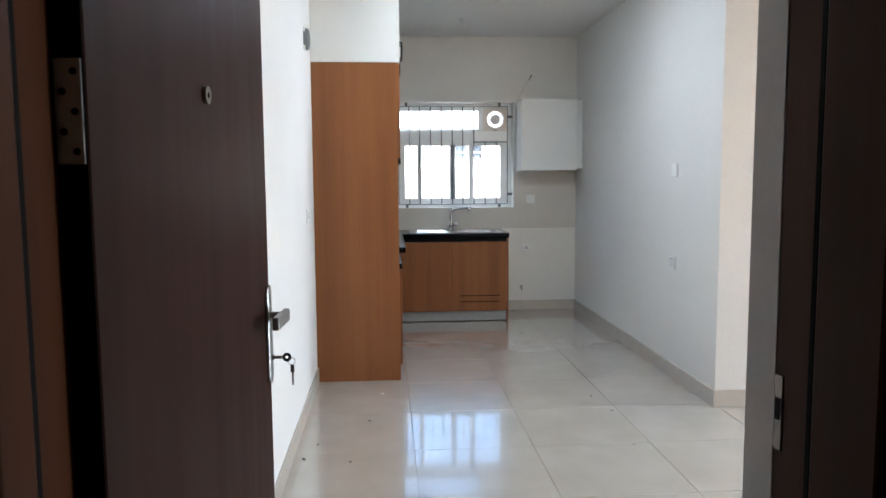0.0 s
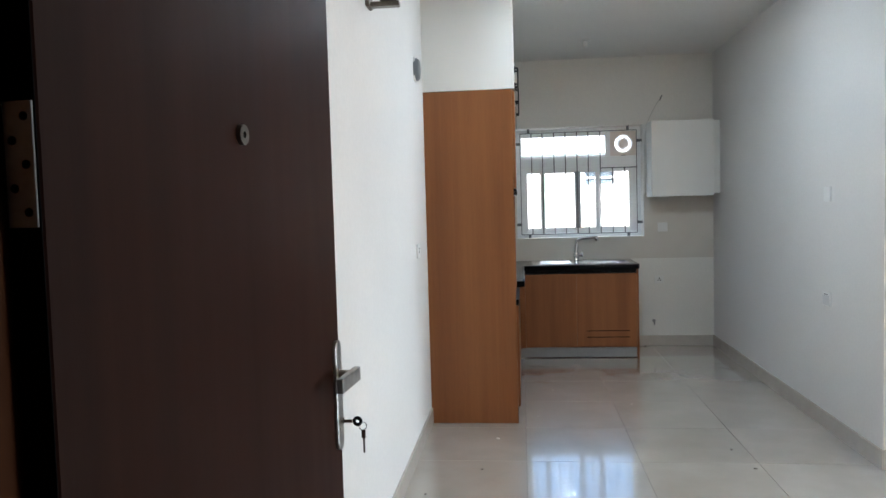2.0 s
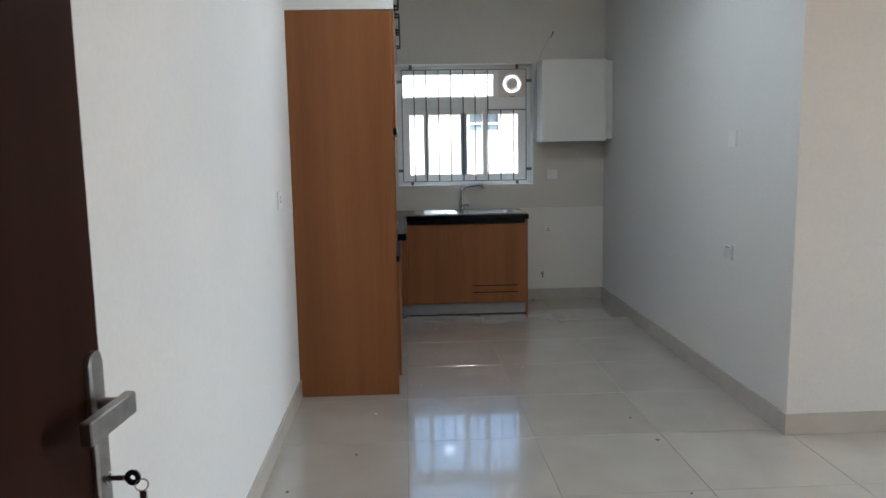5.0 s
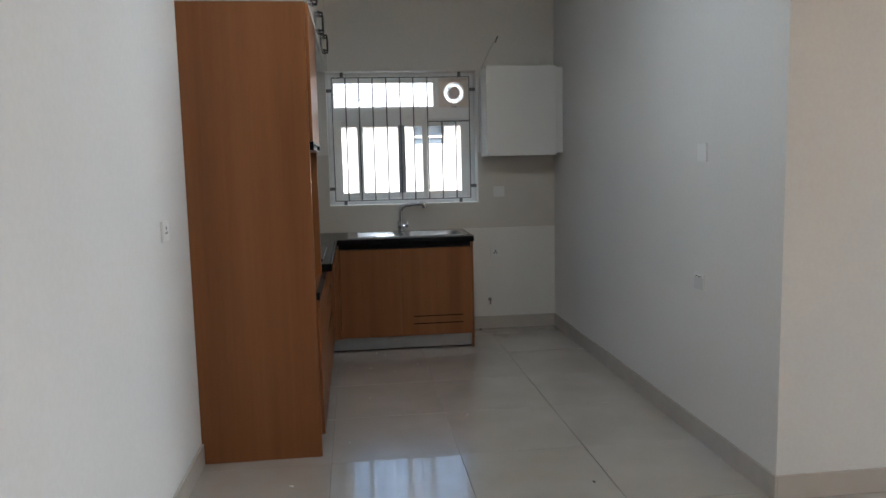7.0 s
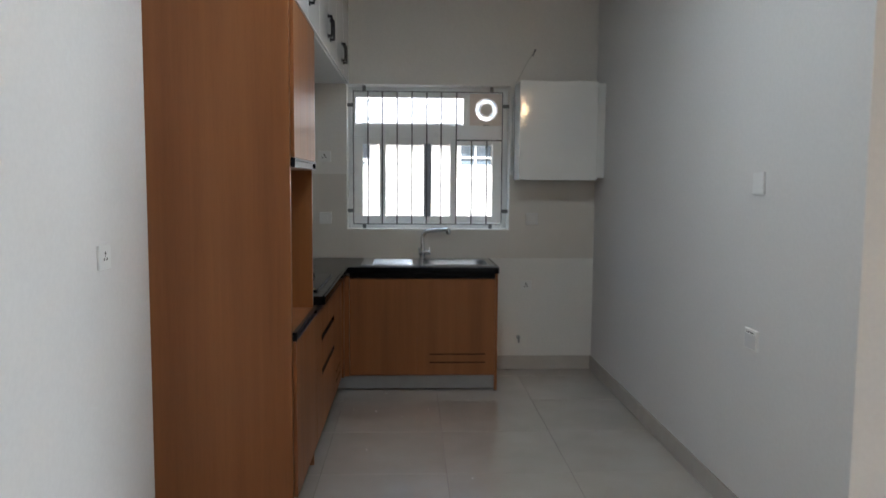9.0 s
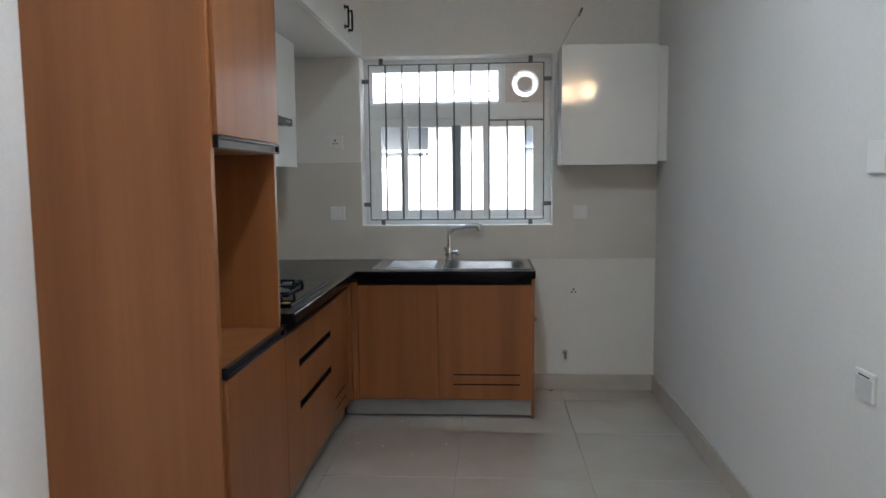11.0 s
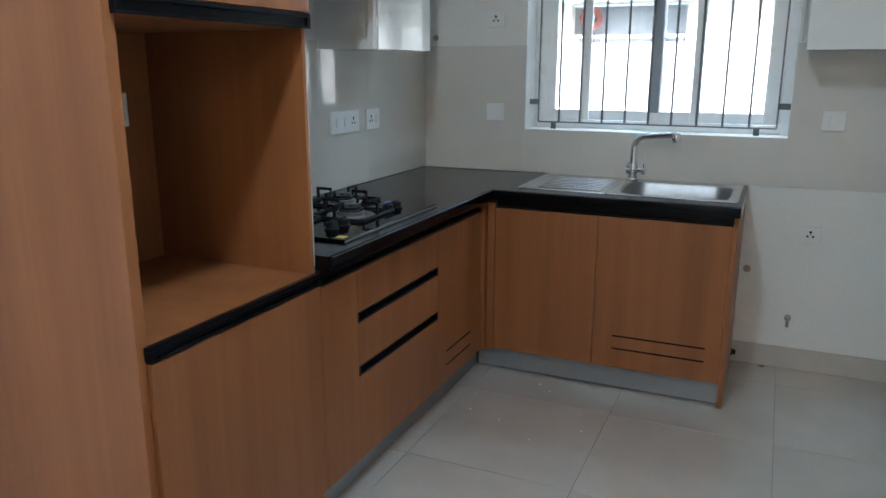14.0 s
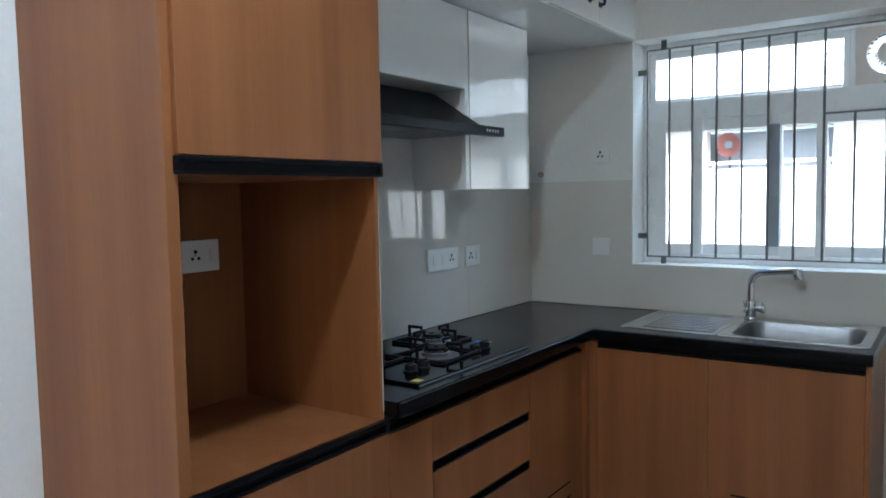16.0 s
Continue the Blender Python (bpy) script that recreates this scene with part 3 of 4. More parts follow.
def sink():
    t = thing("kitchen_sink", (0.78, 7.05, TOPZ), "stainless steel sink with a drainboard set into the worktop", "sink")
    z = TOPZ + 0.004
    # rim round the bowl, on the right
    bm = bmesh.new()
    loft(bm, [rounded(0.700, 1.228, 6.806, 7.296, 0.02, TOPZ + 0.0005), rounded(0.702, 1.226, 6.808, 7.294, 0.02, z),
              rounded(0.724, 1.204, 6.830, 7.238, 0.05, z), rounded(0.738, 1.190, 6.845, 7.224, 0.07, z - 0.004)])
    bmesh.ops.recalc_face_normals(bm, faces=bm.faces[:])
    part("rim", bm, STEEL, t, "bright rolled steel rim", smooth=True)
    bm = bmesh.new()
    loft(bm, [rounded(0.738, 1.190, 6.845, 7.224, 0.07, z - 0.004), rounded(0.746, 1.182, 6.853, 7.217, 0.07, z - 0.016), rounded(0.762, 1.166, 6.869, 7.200, 0.06, z - 0.150),
              rounded(0.790, 1.138, 6.897, 7.172, 0.05, z - 0.172), rounded(0.93, 1.00, 7.00, 7.07, 0.033, z - 0.176)], True)
    bmesh.ops.recalc_face_normals(bm, faces=bm.faces[:])
    part("bowl", bm, SATIN, t, smooth=True)
    # drainboard with pressed ribs, on the left
    bm = bmesh.new()
    loft(bm, [rounded(0.306, 0.699, 6.806, 7.296, 0.02, TOPZ + 0.0005), rounded(0.308, 0.699, 6.808, 7.294, 0.018, z),
              rounded(0.330, 0.690, 6.832, 7.246, 0.03, z), rounded(0.338, 0.684, 6.840, 7.238, 0.03, z - 0.003)], True)
    board = part("drainboard", bm, STEEL, t, "ribbed drainboard", smooth=True)
    for k in range(8):
        y = 6.87 + 0.047 * k
        part("rib", cuboid(0.385, 0.665, y, y + 0.016, z - 0.0035, z + 0.0015, 0.0024, segments=2), STEEL, board)
    part("waste", ring((0.965, 7.035, z - 0.175), 0.012, 0.035, 0.0, 0.003), CHROME, t, "chrome waste")


sink()


def tap():
    t = thing("kitchen_tap", (0.735, 7.255, TOPZ), "chrome kitchen mixer tap with a swan neck", "tap")
    x, y, z = 0.735, 7.240, TOPZ + 0.004
    bm = rod((x, y, z), (x, y, z + 0.012), 0.027, 24, bevel=0.003)
    rod((x, y, z + 0.012), (x, y, z + 0.080), 0.022, 24, bm, bevel=0.002)
    part("body", bm, CHROME, t, smooth=True)
    pts = [(x, y, z + 0.070), (x, y, z + 0.150)] + [tuple(p) for p in arc((x + 0.055, y, z + 0.152), (1, 0, 0), (0, 0, 1), 0.055, 180, 100, 8)]
    pts += [(x + 0.10, y - 0.008, z + 0.212), (x + 0.188, y - 0.018, z + 0.220)]
    part("spout", tube(pts, 0.0148, 16), CHROME, t, smooth=True)
    part("aerator", rod((x + 0.186, y - 0.018, z + 0.226), (x + 0.192, y - 0.019, z + 0.184), 0.0195, 18, bevel=0.003), CHROME, t, smooth=True)
    for d, n in ((1, 0.062), (-1, 0.030)):
        bm = rod((x, y - 0.004, z + 0.048), (x + d * n * 0.7, y - 0.012, z + 0.048), 0.0125, 16)
        rod((x + d * n * 0.7, y - 0.012, z + 0.048), (x + d * n, y - 0.014, z + 0.048), 0.0185, 16, bm, bevel=0.003)
        cuboid(x + d * n * 0.85 - 0.004, x + d * n * 0.85 + 0.004, y - 0.018, y - 0.010, z + 0.048, z + 0.085, 0.002, bm)
        part("lever", bm, CHROME, t, smooth=True)


tap()


# ---- hob ----
def hob():
    t = thing("gas_hob", (-0.06, 5.91, TOPZ), "black glass gas hob with cast pan supports", "hob")
    x0, x1, y0, y1, z = -0.300, 0.172, 5.572, 6.245, TOPZ + 0.010
    part("glass_plate", cuboid(x0, x1, y0, y1, TOPZ + 0.001, z, 0.003, segments=2), HOBGLASS, t)
    part("trim", cuboid(x1 + 0.0002, x1 + 0.003, y0, y1, TOPZ + 0.001, z - 0.003, 0.0005), GRILLE, t, "dark metal front trim")
    for bx, by, r in ((-0.018, 5.925, 0.050), (-0.178, 6.125, 0.048), (-0.178, 5.700, 0.055)):
        b = part("burner", ring((bx, by, z), 0.012, r, 0, 0.014, 32), SATIN, t, smooth=False)
        part("drip_plate", rod((bx, by, z), (bx, by, z + 0.002), r + 0.035, 32), SATIN, b, "round steel drip plate")
        part("burner_ring", ring((bx, by, z + 0.014), 0.016, r - 0.006, 0, 0.010, 32), STEEL, b, "metal flame ring")
        part("burner_cap", ring((bx, by, z + 0.024), 0.010, r - 0.010, 0, 0.007, 32), BLACKMETAL, b, "black enamel cap")
        s = 0.108
        bm = bmesh.new()
        for a in range(4):
            m = Matrix.Translation((bx, by, z)) @ pose(0, 0, 0, 0, 0, 90 * a)
            one = cuboid(-s, s, s - 0.005, s + 0.005, 0.001, 0.011, 0.002)
            cuboid(-0.0045, 0.0045, s - 0.0055, s + 0.0055, 0.009, 0.052, 0.0015, one)
            cuboid(-0.0045, 0.0045, 0.046, s + 0.0055, 0.043, 0.054, 0.0015, one)
            cuboid(-0.0045, 0.0045, 0.046, 0.054, 0.034, 0.045, 0.0015, one)
            one.transform(m)
            joined(bm, one)
        part("pan_support", bm, BLACKMETAL, t, "black cast pan support")
    for kx, ky in ((0.052, 5.690), (0.056, 5.752), (0.066, 6.048), (0.066, 6.112)):
        bm = rod((kx, ky, z), (kx, ky, z + 0.024), 0.020, 24, bevel=0.003)
        rod((kx, ky, z), (kx, ky, z + 0.006), 0.024, 24, bm)
        cuboid(kx - 0.003, kx + 0.003, ky - 0.019, ky + 0.019, z + 0.023, z + 0.029, 0.001, bm)
        part("knob", bm, BLACKMETAL, t, smooth=True)
    part("sticker", cuboid(0.126, 0.156, 5.590, 5.622, z, z + 0.0006), YELLOW, t, "yellow factory sticker")
    bm = cuboid(0.000, 0.030, 6.190, 6.226, z, z + 0.0006)
    s = part("sticker", bm, YELLOW, t, "yellow and blue factory sticker")
    part("sticker_stripe", cuboid(-0.030, -0.0005, 6.186, 6.222, z, z + 0.0006), BLUE, s)


hob()


# ---- wall cabinets and hood ----
def wall_unit(name, x0, f, y0, y1, z0, z1, label):
    t = thing(name, (x0, (y0 + y1) / 2, z0), label, "cabinet")
    bm = cuboid(x0, f - 0.020, y0, y1, z0, z0 + D)
    cuboid(x0, f - 0.020, y0, y0 + D, z0 + D, z1, 0.0, bm)
    cuboid(x0, f - 0.020, y1 - D, y1, z0 + D, z1, 0.0, bm)
    cuboid(x0, f - 0.020, y0 + D, y1 - D, z1 - D, z1, 0.0, bm)
    part("body", bm, GLOSSWHITE, t)
    part("door", cuboid(f - 0.018, f, y0 + 0.0015, y1 - 0.0015, z0, z1 - 0.002, 0.0012), GLOSSWHITE, t)
    return t


WF = -0.101
hood_cab = wall_unit("wall_cabinet", LEFT + 0.001, WF, 5.412, 6.272, 1.826, 2.132, "white gloss wall cabinet above the cooker hood")
part("edge_profile", cuboid(WF - 0.03, WF - 0.004, 6.273, 6.298, 1.440, 2.132, 0.001), EDGEWHITE, hood_cab)
wall_unit("wall_cabinet", LEFT + 0.001, WF, 6.300, 6.775, 1.440, 2.132, "white gloss wall cabinet reflecting the window")


def hood():
    t = thing("cooker_hood", (-0.2, 6.0, 1.65), "black slanted cooker hood under a white cabinet", "cooker hood")
    y0, y1 = 5.62, 6.298
    bm = bmesh.new()
    prof = [(LEFT + 0.002, 1.66), (-0.040, 1.655), (-0.038, 1.682), (-0.255, 1.822), (LEFT + 0.002, 1.822)]
    a = [bm.verts.new((x, y0 + 0.02, z)) for x, z in prof]
    b = [bm.verts.new((x, y1 - 0.02, z)) for x, z in prof]
    bm.faces.new(a)
    bm.faces.new(b[::-1])
    for k in range(5):
        bm.faces.new((a[k], b[k], b[(k + 1) % 5], a[(k + 1) % 5]))
    bmesh.ops.recalc_face_normals(bm, faces=bm.faces[:])
    part("canopy", bm, HOODBLACK, t)
    lip = part("front_lip", cuboid(-0.060, -0.034, y0 - 0.01, 6.450, 1.648, 1.684, 0.002), HOODBLACK, t)
    part("wing", cuboid(-0.098, -0.060, 6.280, 6.449, 1.652, 1.682, 0.001), HOODBLACK, t)
    for k in range(5):
        yk = 6.315 + 0.02 * k
        part("button", rod((-0.034, yk, 1.666), (-0.031, yk, 1.666), 0.006, 12), CHROME, lip, "small chrome push button")
    for ya, yb in ((5.65, 5.95), (5.96, 6.27)):
        part("filter", cuboid(-0.36, -0.075, ya, yb, 1.648, 1.6545, 0.001), HOODMESH, t, "grey metal grease filter")


hood()


def wall_unit_east():
    t = thing("wall_cabinet", (1.70, 7.2, 1.44), "white gloss wall cabinet beside the window", "cabinet")
    x0, x1, f, z0, z1 = 1.415, 1.972, 7.022, 1.440, 2.135
    bm = cuboid(x0, x1, f + 0.020, BACK - 0.009, z0, z0 + D)
    cuboid(x0, x0 + D, f + 0.020, BACK - 0.009, z0 + D, z1, 0.0, bm)
    cuboid(x1 - D, x1, f + 0.020, BACK - 0.009, z0 + D, z1, 0.0, bm)
    cuboid(x0 + D, x1 - D, f + 0.020, BACK - 0.009, z1 - D, z1, 0.0, bm)
    part("body", bm, GLOSSWHITE, t)
    part("door", cuboid(x0, x1 - 0.001, f, f + 0.018, z0, z1 - 0.002, 0.0014), GLOSSWHITE, t)
    part("filler", cuboid(x1 + 0.001, RIGHT - 0.001, f + 0.035, f + 0.053, z0 + 0.018, z1 - 0.01, 0.001), GLOSSWHITE, t)
    return t


wall_unit_east()


# ---- window grille and fan ----
def grille():
    t = thing("window_grille", (0.78, BACK + 0.03, 1.1), "grey painted steel bars across the window", "window grille")
    y, r = BACK + 0.075, 0.0056
    x0, x1, z0, z1 = 0.217, 1.336, 1.102, 2.093
    for k in (x0, x1):
        part("upright", rod((k, y, z0), (k, y, z1), 0.0038, 10), GRILLE, t)
    for z in (z0, z1):
        part("rail", rod((x0, y, z), (x1, y, z), 0.0036, 10), GRILLE, t)
    part("rail", rod((0.989, y, 1.736), (x1, y, 1.736), 0.005, 10), GRILLE, t)
    for k in (0.326, 0.433, 0.544, 0.655, 0.766, 0.874, 0.989):
        part("bar", rod((k, y - 0.004, z0), (k, y - 0.004, z1), r, 10), GRILLE, t)
    for k in (1.105, 1.220):
        part("bar", rod((k, y - 0.004, z0), (k, y - 0.004, 1.736), r, 10), GRILLE, t)
    for k in (0.298, 1.253):
        part("lug", cuboid(k - 0.013, k + 0.013, y - 0.004, y + 0.002, z1, WZ1 + 0.002, 0.001), GRILLE, t)
        part("lug", cuboid(k - 0.013, k + 0.013, y - 0.004, y + 0.002, WZ0 - 0.002, z0, 0.001), GRILLE, t)
    for z in (1.991, 1.202):
        part("lug", cuboid(WX0 - 0.002, x0, y - 0.004, y + 0.002, z - 0.013, z + 0.013, 0.001), GRILLE, t)
        part("lug", cuboid(x1, WX1 + 0.002, y - 0.004, y + 0.002, z - 0.013, z + 0.013, 0.001), GRILLE, t)


grille()


def fan():
    t = thing("exhaust_fan", (1.22, BACK + 0.08, 1.85), "small exhaust fan with a clear crinkled ring in the window", "fan")
    cx, cz, y = 1.221, 1.972, FY0
    turn = pose(0, 0, 0, 90)
    bm = bmesh.new()
    n = 40
    hx, hz = 0.1262, 0.1192
    outer, inner = [], []
    for k in range(n):
        a = 2 * math.pi * k / n if k % 10 != 5 else (math.atan2(hz, hx), math.pi - math.atan2(hz, hx), math.pi + math.atan2(hz, hx), -math.atan2(hz, hx))[k // 10]
        c, s = math.cos(a), math.sin(a)
        m = min(hx / max(abs(c), 1e-6), hz / max(abs(s), 1e-6))
        outer.append((cx + m * c, cz + m * s))
        inner.append((cx + 0.086 * c, cz + 0.086 * s))
    ring_rows = []
    for pts, yy in ((inner, y + 0.02), (outer, y + 0.02), (outer, y - 0.004), (inner, y - 0.010)):
        ring_rows.append([bm.verts.new((px, yy, pz)) for px, pz in pts])
    for i in range(4):
        a, b = ring_rows[i], ring_rows[(i + 1) % 4]
        for k in range(n):
            bm.faces.new((a[k], a[(k + 1) % n], b[(k + 1) % n], b[k]))
    bmesh.ops.recalc_face_normals(bm, faces=bm.faces[:])
    part("face_plate", bm, FANPLASTIC, t)
    bm = bmesh.new()
    rows = []
    for r, dy in ((0.046, -0.016), (0.058, -0.022), (0.072, -0.020), (0.088, -0.010)):
        rows.append([bm.verts.new((cx + (r + 0.002 * (k % 2)) * math.cos(2 * math.pi * k / 48), y + dy + 0.004 * (k % 2),
                                   cz + (r + 0.002 * (k % 2)) * math.sin(2 * math.pi * k / 48))) for k in range(48)])
    for a, b in zip(rows, rows[1:]):
        for k in range(48):
            bm.faces.new((a[k], a[(k + 1) % 48], b[(k + 1) % 48], b[k]))
    c = part("clear_ring", bm, CRINKLED, t, "clear crinkled plastic ring")
    c.visible_shadow = False
    part("hub", rod((cx, y - 0.022, cz), (cx, y + 0.03, cz), 0.047, 32, bevel=0.004), FANPLASTIC, t, "ivory motor cover", smooth=True)
    for k in range(6):
        a = radians(60 * k + 15)
        bm = cuboid(0.045, 0.084, -0.012, 0.012, -0.001, 0.001)
        bm.transform(Matrix.Translation((cx, y + 0.035, cz)) @ pose(0, 0, 0, 90) @ pose(0, 0, 0, 0, 0, math.degrees(a)) @ pose(0, 0, 0, 30))
        part("blade", bm, FANPLASTIC, t)
    part("name_bar", cuboid(cx - 0.022, cx + 0.022, y - 0.0115, y - 0.006, 1.854, 1.858), INK, t, "dark printed line")


fan()


# ---- sockets and switches ----
def plate(w, h, m, modules, label, category):
    """A wall plate; modules: (kind, across from the middle). It faces along its own -y."""
    t = new("switch_plate" if category == "switch" else "power_socket")
    t.matrix_basis = m
    tagged(t, label, category, "switch plates" if category == "switch" else "power sockets")

    def put(name, bm, mat, par, lab=""):
        ob = new(name, mesh_of(name, bm, mat))
        ob.parent = par
        return tagged(ob, lab)
    p = put("plate", cuboid(-w / 2, w / 2, -0.010, 0.001, -h / 2, h / 2, 0.003, segments=2), PLASTIC, t)
    for kind, x in modules:
        if kind == "rocker":
            put("rocker", cuboid(x - 0.011, x + 0.011, -0.0145, -0.0095, -0.022, 0.022, 0.002), PLASTIC, p)
        elif kind == "button":
            put("rocker", cuboid(x - 0.018, x + 0.018, -0.0125, -0.0095, -0.022, 0.022, 0.002), PLASTIC, p)
        elif kind == "flat":
            put("cover", cuboid(x - 0.036, x + 0.036, -0.0108, -0.0095, -0.034, 0.034, 0.001), PLASTIC, p)
        elif kind == "slot":
            put("slot", cuboid(x - 0.030, x + 0.030, -0.0106, -0.0095, 0.026, 0.030), DARK, p, "dark finger slot")
            put("cover", cuboid(x - 0.046, x + 0.046, -0.0112, -0.0095, -0.036, 0.023, 0.001), GREYWHITE, p)
        elif kind == "socket":
            for k, (hx, hz, r) in enumerate(((0, 0.013, 0.0062), (-0.011, -0.007, 0.0052), (0.011, -0.007, 0.0052), (0, 0.003, 0.0028))):
                put("pin_hole", rod((x + hx, -0.0098, hz), (x + hx, -0.0106, hz), r, 10), DARK, p, "dark pin hole")


def on_back(x, z):
    return pose(x, BACK - 0.009, z)


def on_left(y, z, x=LEFT):
    return pose(x, y, z, 0, 0, 90)


def on_right(y, z):
    return pose(RIGHT, y, z, 0, 0, -90)


plate(0.092, 0.086, on_back(0.015, 1.150), (("button", 0),), "white switch plate on the beige wall tiles", "switch")
plate(0.092, 0.086, on_back(1.558, 1.150), (("button", 0),), "white switch plate on tiles under the wall cabinet", "switch")
plate(0.095, 0.080, pose(0.008, BACK, 1.603), (("socket", 0),), "white three-pin socket on the white wall", "socket")
plate(0.085, 0.075, pose(1.522, BACK - 0.004, 0.645), (("socket", 0),), "white three-pin socket low on the white wall", "socket")
plate(0.225, 0.096, on_left(6.490, 1.140, LEFT + 0.008), (("rocker", -0.07), ("rocker", -0.005), ("socket", 0.062)), "white triple switch and socket plate on tiles", "socket")
plate(0.120, 0.092, on_left(6.730, 1.138, LEFT + 0.008), (("socket", -0.02), ("rocker", 0.030)), "white socket and switch plate on tiles", "socket")
plate(0.095, 0.083, on_left(4.315, 1.152), (("socket", 0),), "white socket plate on the wall beside the tall cabinet", "socket")
plate(0.140, 0.095, on_left(5.225, 1.252, LEFT + 0.012), (("socket", -0.015), ("rocker", 0.045)), "white socket plate inside the oven niche", "socket")
plate(0.092, 0.088, on_right(4.657, 1.418), (("flat", 0),), "white switch plate on the bare wall", "switch")
plate(0.105, 0.084, on_right(4.665, 0.790), (("slot", 0),), "white blank plate low on the bare wall", "switch")


# ---- small fittings ----
def stub(x, y, z, d, r, mat, name, label, category):
    t = thing(name, (x, y, z), label, category)
    part("pipe", rod((x, y, z), (x + d[0], y + d[1], z + d[2]), r, 16, bevel=0.002), mat, t, smooth=True)
    part("collar", rod((x, y, z), (x + d[0] * 0.25, y + d[1] * 0.25, z + d[2] * 0.25), r * 1.5, 16), mat, t, smooth=True)
    return t


stub(1.275, BACK - 0.004, 0.461, (0, -0.030, 0), 0.011, COPPER, "pipe_stub", "brown capped pipe stub low on the wall", "pipe")
s = stub(1.470, BACK - 0.004, 0.247, (0, -0.035, 0), 0.010, SATIN, "angle_valve", "grey metal angle valve low on the wall", "valve")
part("outlet", rod((1.470, BACK - 0.034, 0.250), (1.470, BACK - 0.034, 0.210), 0.007, 12), SATIN, s)
stub(-0.323, BACK, 1.518, (0, -0.022, 0), 0.010, COPPER, "pipe_stub", "small capped pipe stub above the tiles", "pipe")
stub(1.245, 7.20, 0.085, (0.02, 0, 0), 0.012, BLACKMETAL, "pipe_stub", "dark pipe end at the cabinet's side", "pipe")

cable = thing("hanging_cable", (1.55, BACK, 2.39), "thin pale cable hanging from the wall to the cabinet", "cable")
part("wire", tube([(1.555, BACK - 0.002, 2.385), (1.545, BACK - 0.02, 2.37), (1.50, BACK - 0.015, 2.30), (1.455, BACK - 0.012, 2.21), (1.425, BACK - 0.02, 2.15), (1.408, BACK - 0.03, 2.06), (1.400, BACK - 0.02, 1.90), (1.402, BACK - 0.012, 1.60), (1.402, BACK - 0.011, 1.48)], 0.0035, 8), CABLE, cable)
part("conduit_end", rod((1.545, BACK - 0.003, 2.355), (1.562, BACK - 0.03, 2.400), 0.006, 10), GRILLE, cable, "grey conduit end")

# ---- things on walls and ceiling of the hall ----
led = thing("ceiling_lamp", (0.81, 4.47, TOP), "round white LED ceiling lamp, switched on", "ceiling lamp")
part("housing", ring((0.81, 4.47, TOP - 0.014), 0.100, 0.113, 0, 0.014, 40), UPVC, led)
part("diffuser", rod((0.81, 4.47, TOP - 0.021), (0.81, 4.47, TOP - 0.004), 0.099, 40, bevel=0.006), LED, led, "glowing white diffuser")

det = thing("smoke_detector", (0.79, 6.50, TOP), "small white detector under the ceiling", "detector")
part("base", rod((0.79, 6.50, TOP - 0.012), (0.79, 6.50, TOP), 0.040, 24, bevel=0.003), PLASTIC, det, smooth=True)
part("head", rod((0.79, 6.50, TOP - 0.060), (0.79, 6.50, TOP - 0.012), 0.020, 20, bevel=0.004), PLASTIC, det, smooth=True)


def wall_lamp(m, lit, label):
    """A bracket lamp with a glass cup, on its own wall facing +x."""
    t = new("wall_lamp")
    t.matrix_basis = m
    tagged(t, label, "wall lamp", "wall lamps")

    def put(name, bm, mat, par, lab="", smooth=False):
        ob = new(name, mesh_of(name, bm, mat, smooth))
        ob.parent = par
        return tagged(ob, lab)
    put("back_plate", cuboid(0, 0.016, -0.04, 0.04, -0.11, 0.11, 0.003), BRONZE, t)
    put("arm", cuboid(0.016, 0.135, -0.020, 0.020, -0.108, -0.088, 0.003), BRONZE, t)
    put("holder", rod((0.088, 0, -0.088), (0.088, 0, -0.070), 0.034, 24), BRONZE, t, "", True)
    put("glass_cup", rod((0.088, 0, -0.070), (0.088, 0, 0.115), 0.040, 28, None, 0.050, 0.004), WARM if lit else FROSTED, t,
        "glowing glass cup" if lit else "frosted white glass cup", True)


wall_lamp(pose(LEFT, 3.06, 2.335), False, "bronze wall lamp with a frosted glass cup, off")
wall_lamp(pose(2.02, IN, 2.50, 0, 0, 90), True, "bronze wall lamp with a warm glowing glass cup")
wall_lamp(pose(2.34, IN, 2.50, 0, 0, 90), True, "bronze wall lamp with a warm glowing glass cup")

chime = thing("door_chime", (LEFT, 4.40, 2.22), "oval dark grey door chime on the white wall", "door chime")
bm = bmesh.new()
rows = []
for dx, k in ((0.0, 1.0), (0.018, 1.0), (0.030, 0.86), (0.034, 0.5)):
    rows.append([(LEFT + dx, 4.40 + 0.055 * k * math.cos(2 * math.pi * i / 32), 2.215 + 0.068 * k * max(-0.94, min(0.94, math.sin(2 * math.pi * i / 32)))) for i in range(32)])
loft(bm, rows, True)
bmesh.ops.recalc_face_normals(bm, faces=bm.faces[:])
part("cover", bm, GREYPLASTIC, chime, smooth=True)
part("rim", cuboid(LEFT, LEFT + 0.010, 4.355, 4.445, 2.145, 2.285, 0.003), PLASTIC, chime, "white base rim")


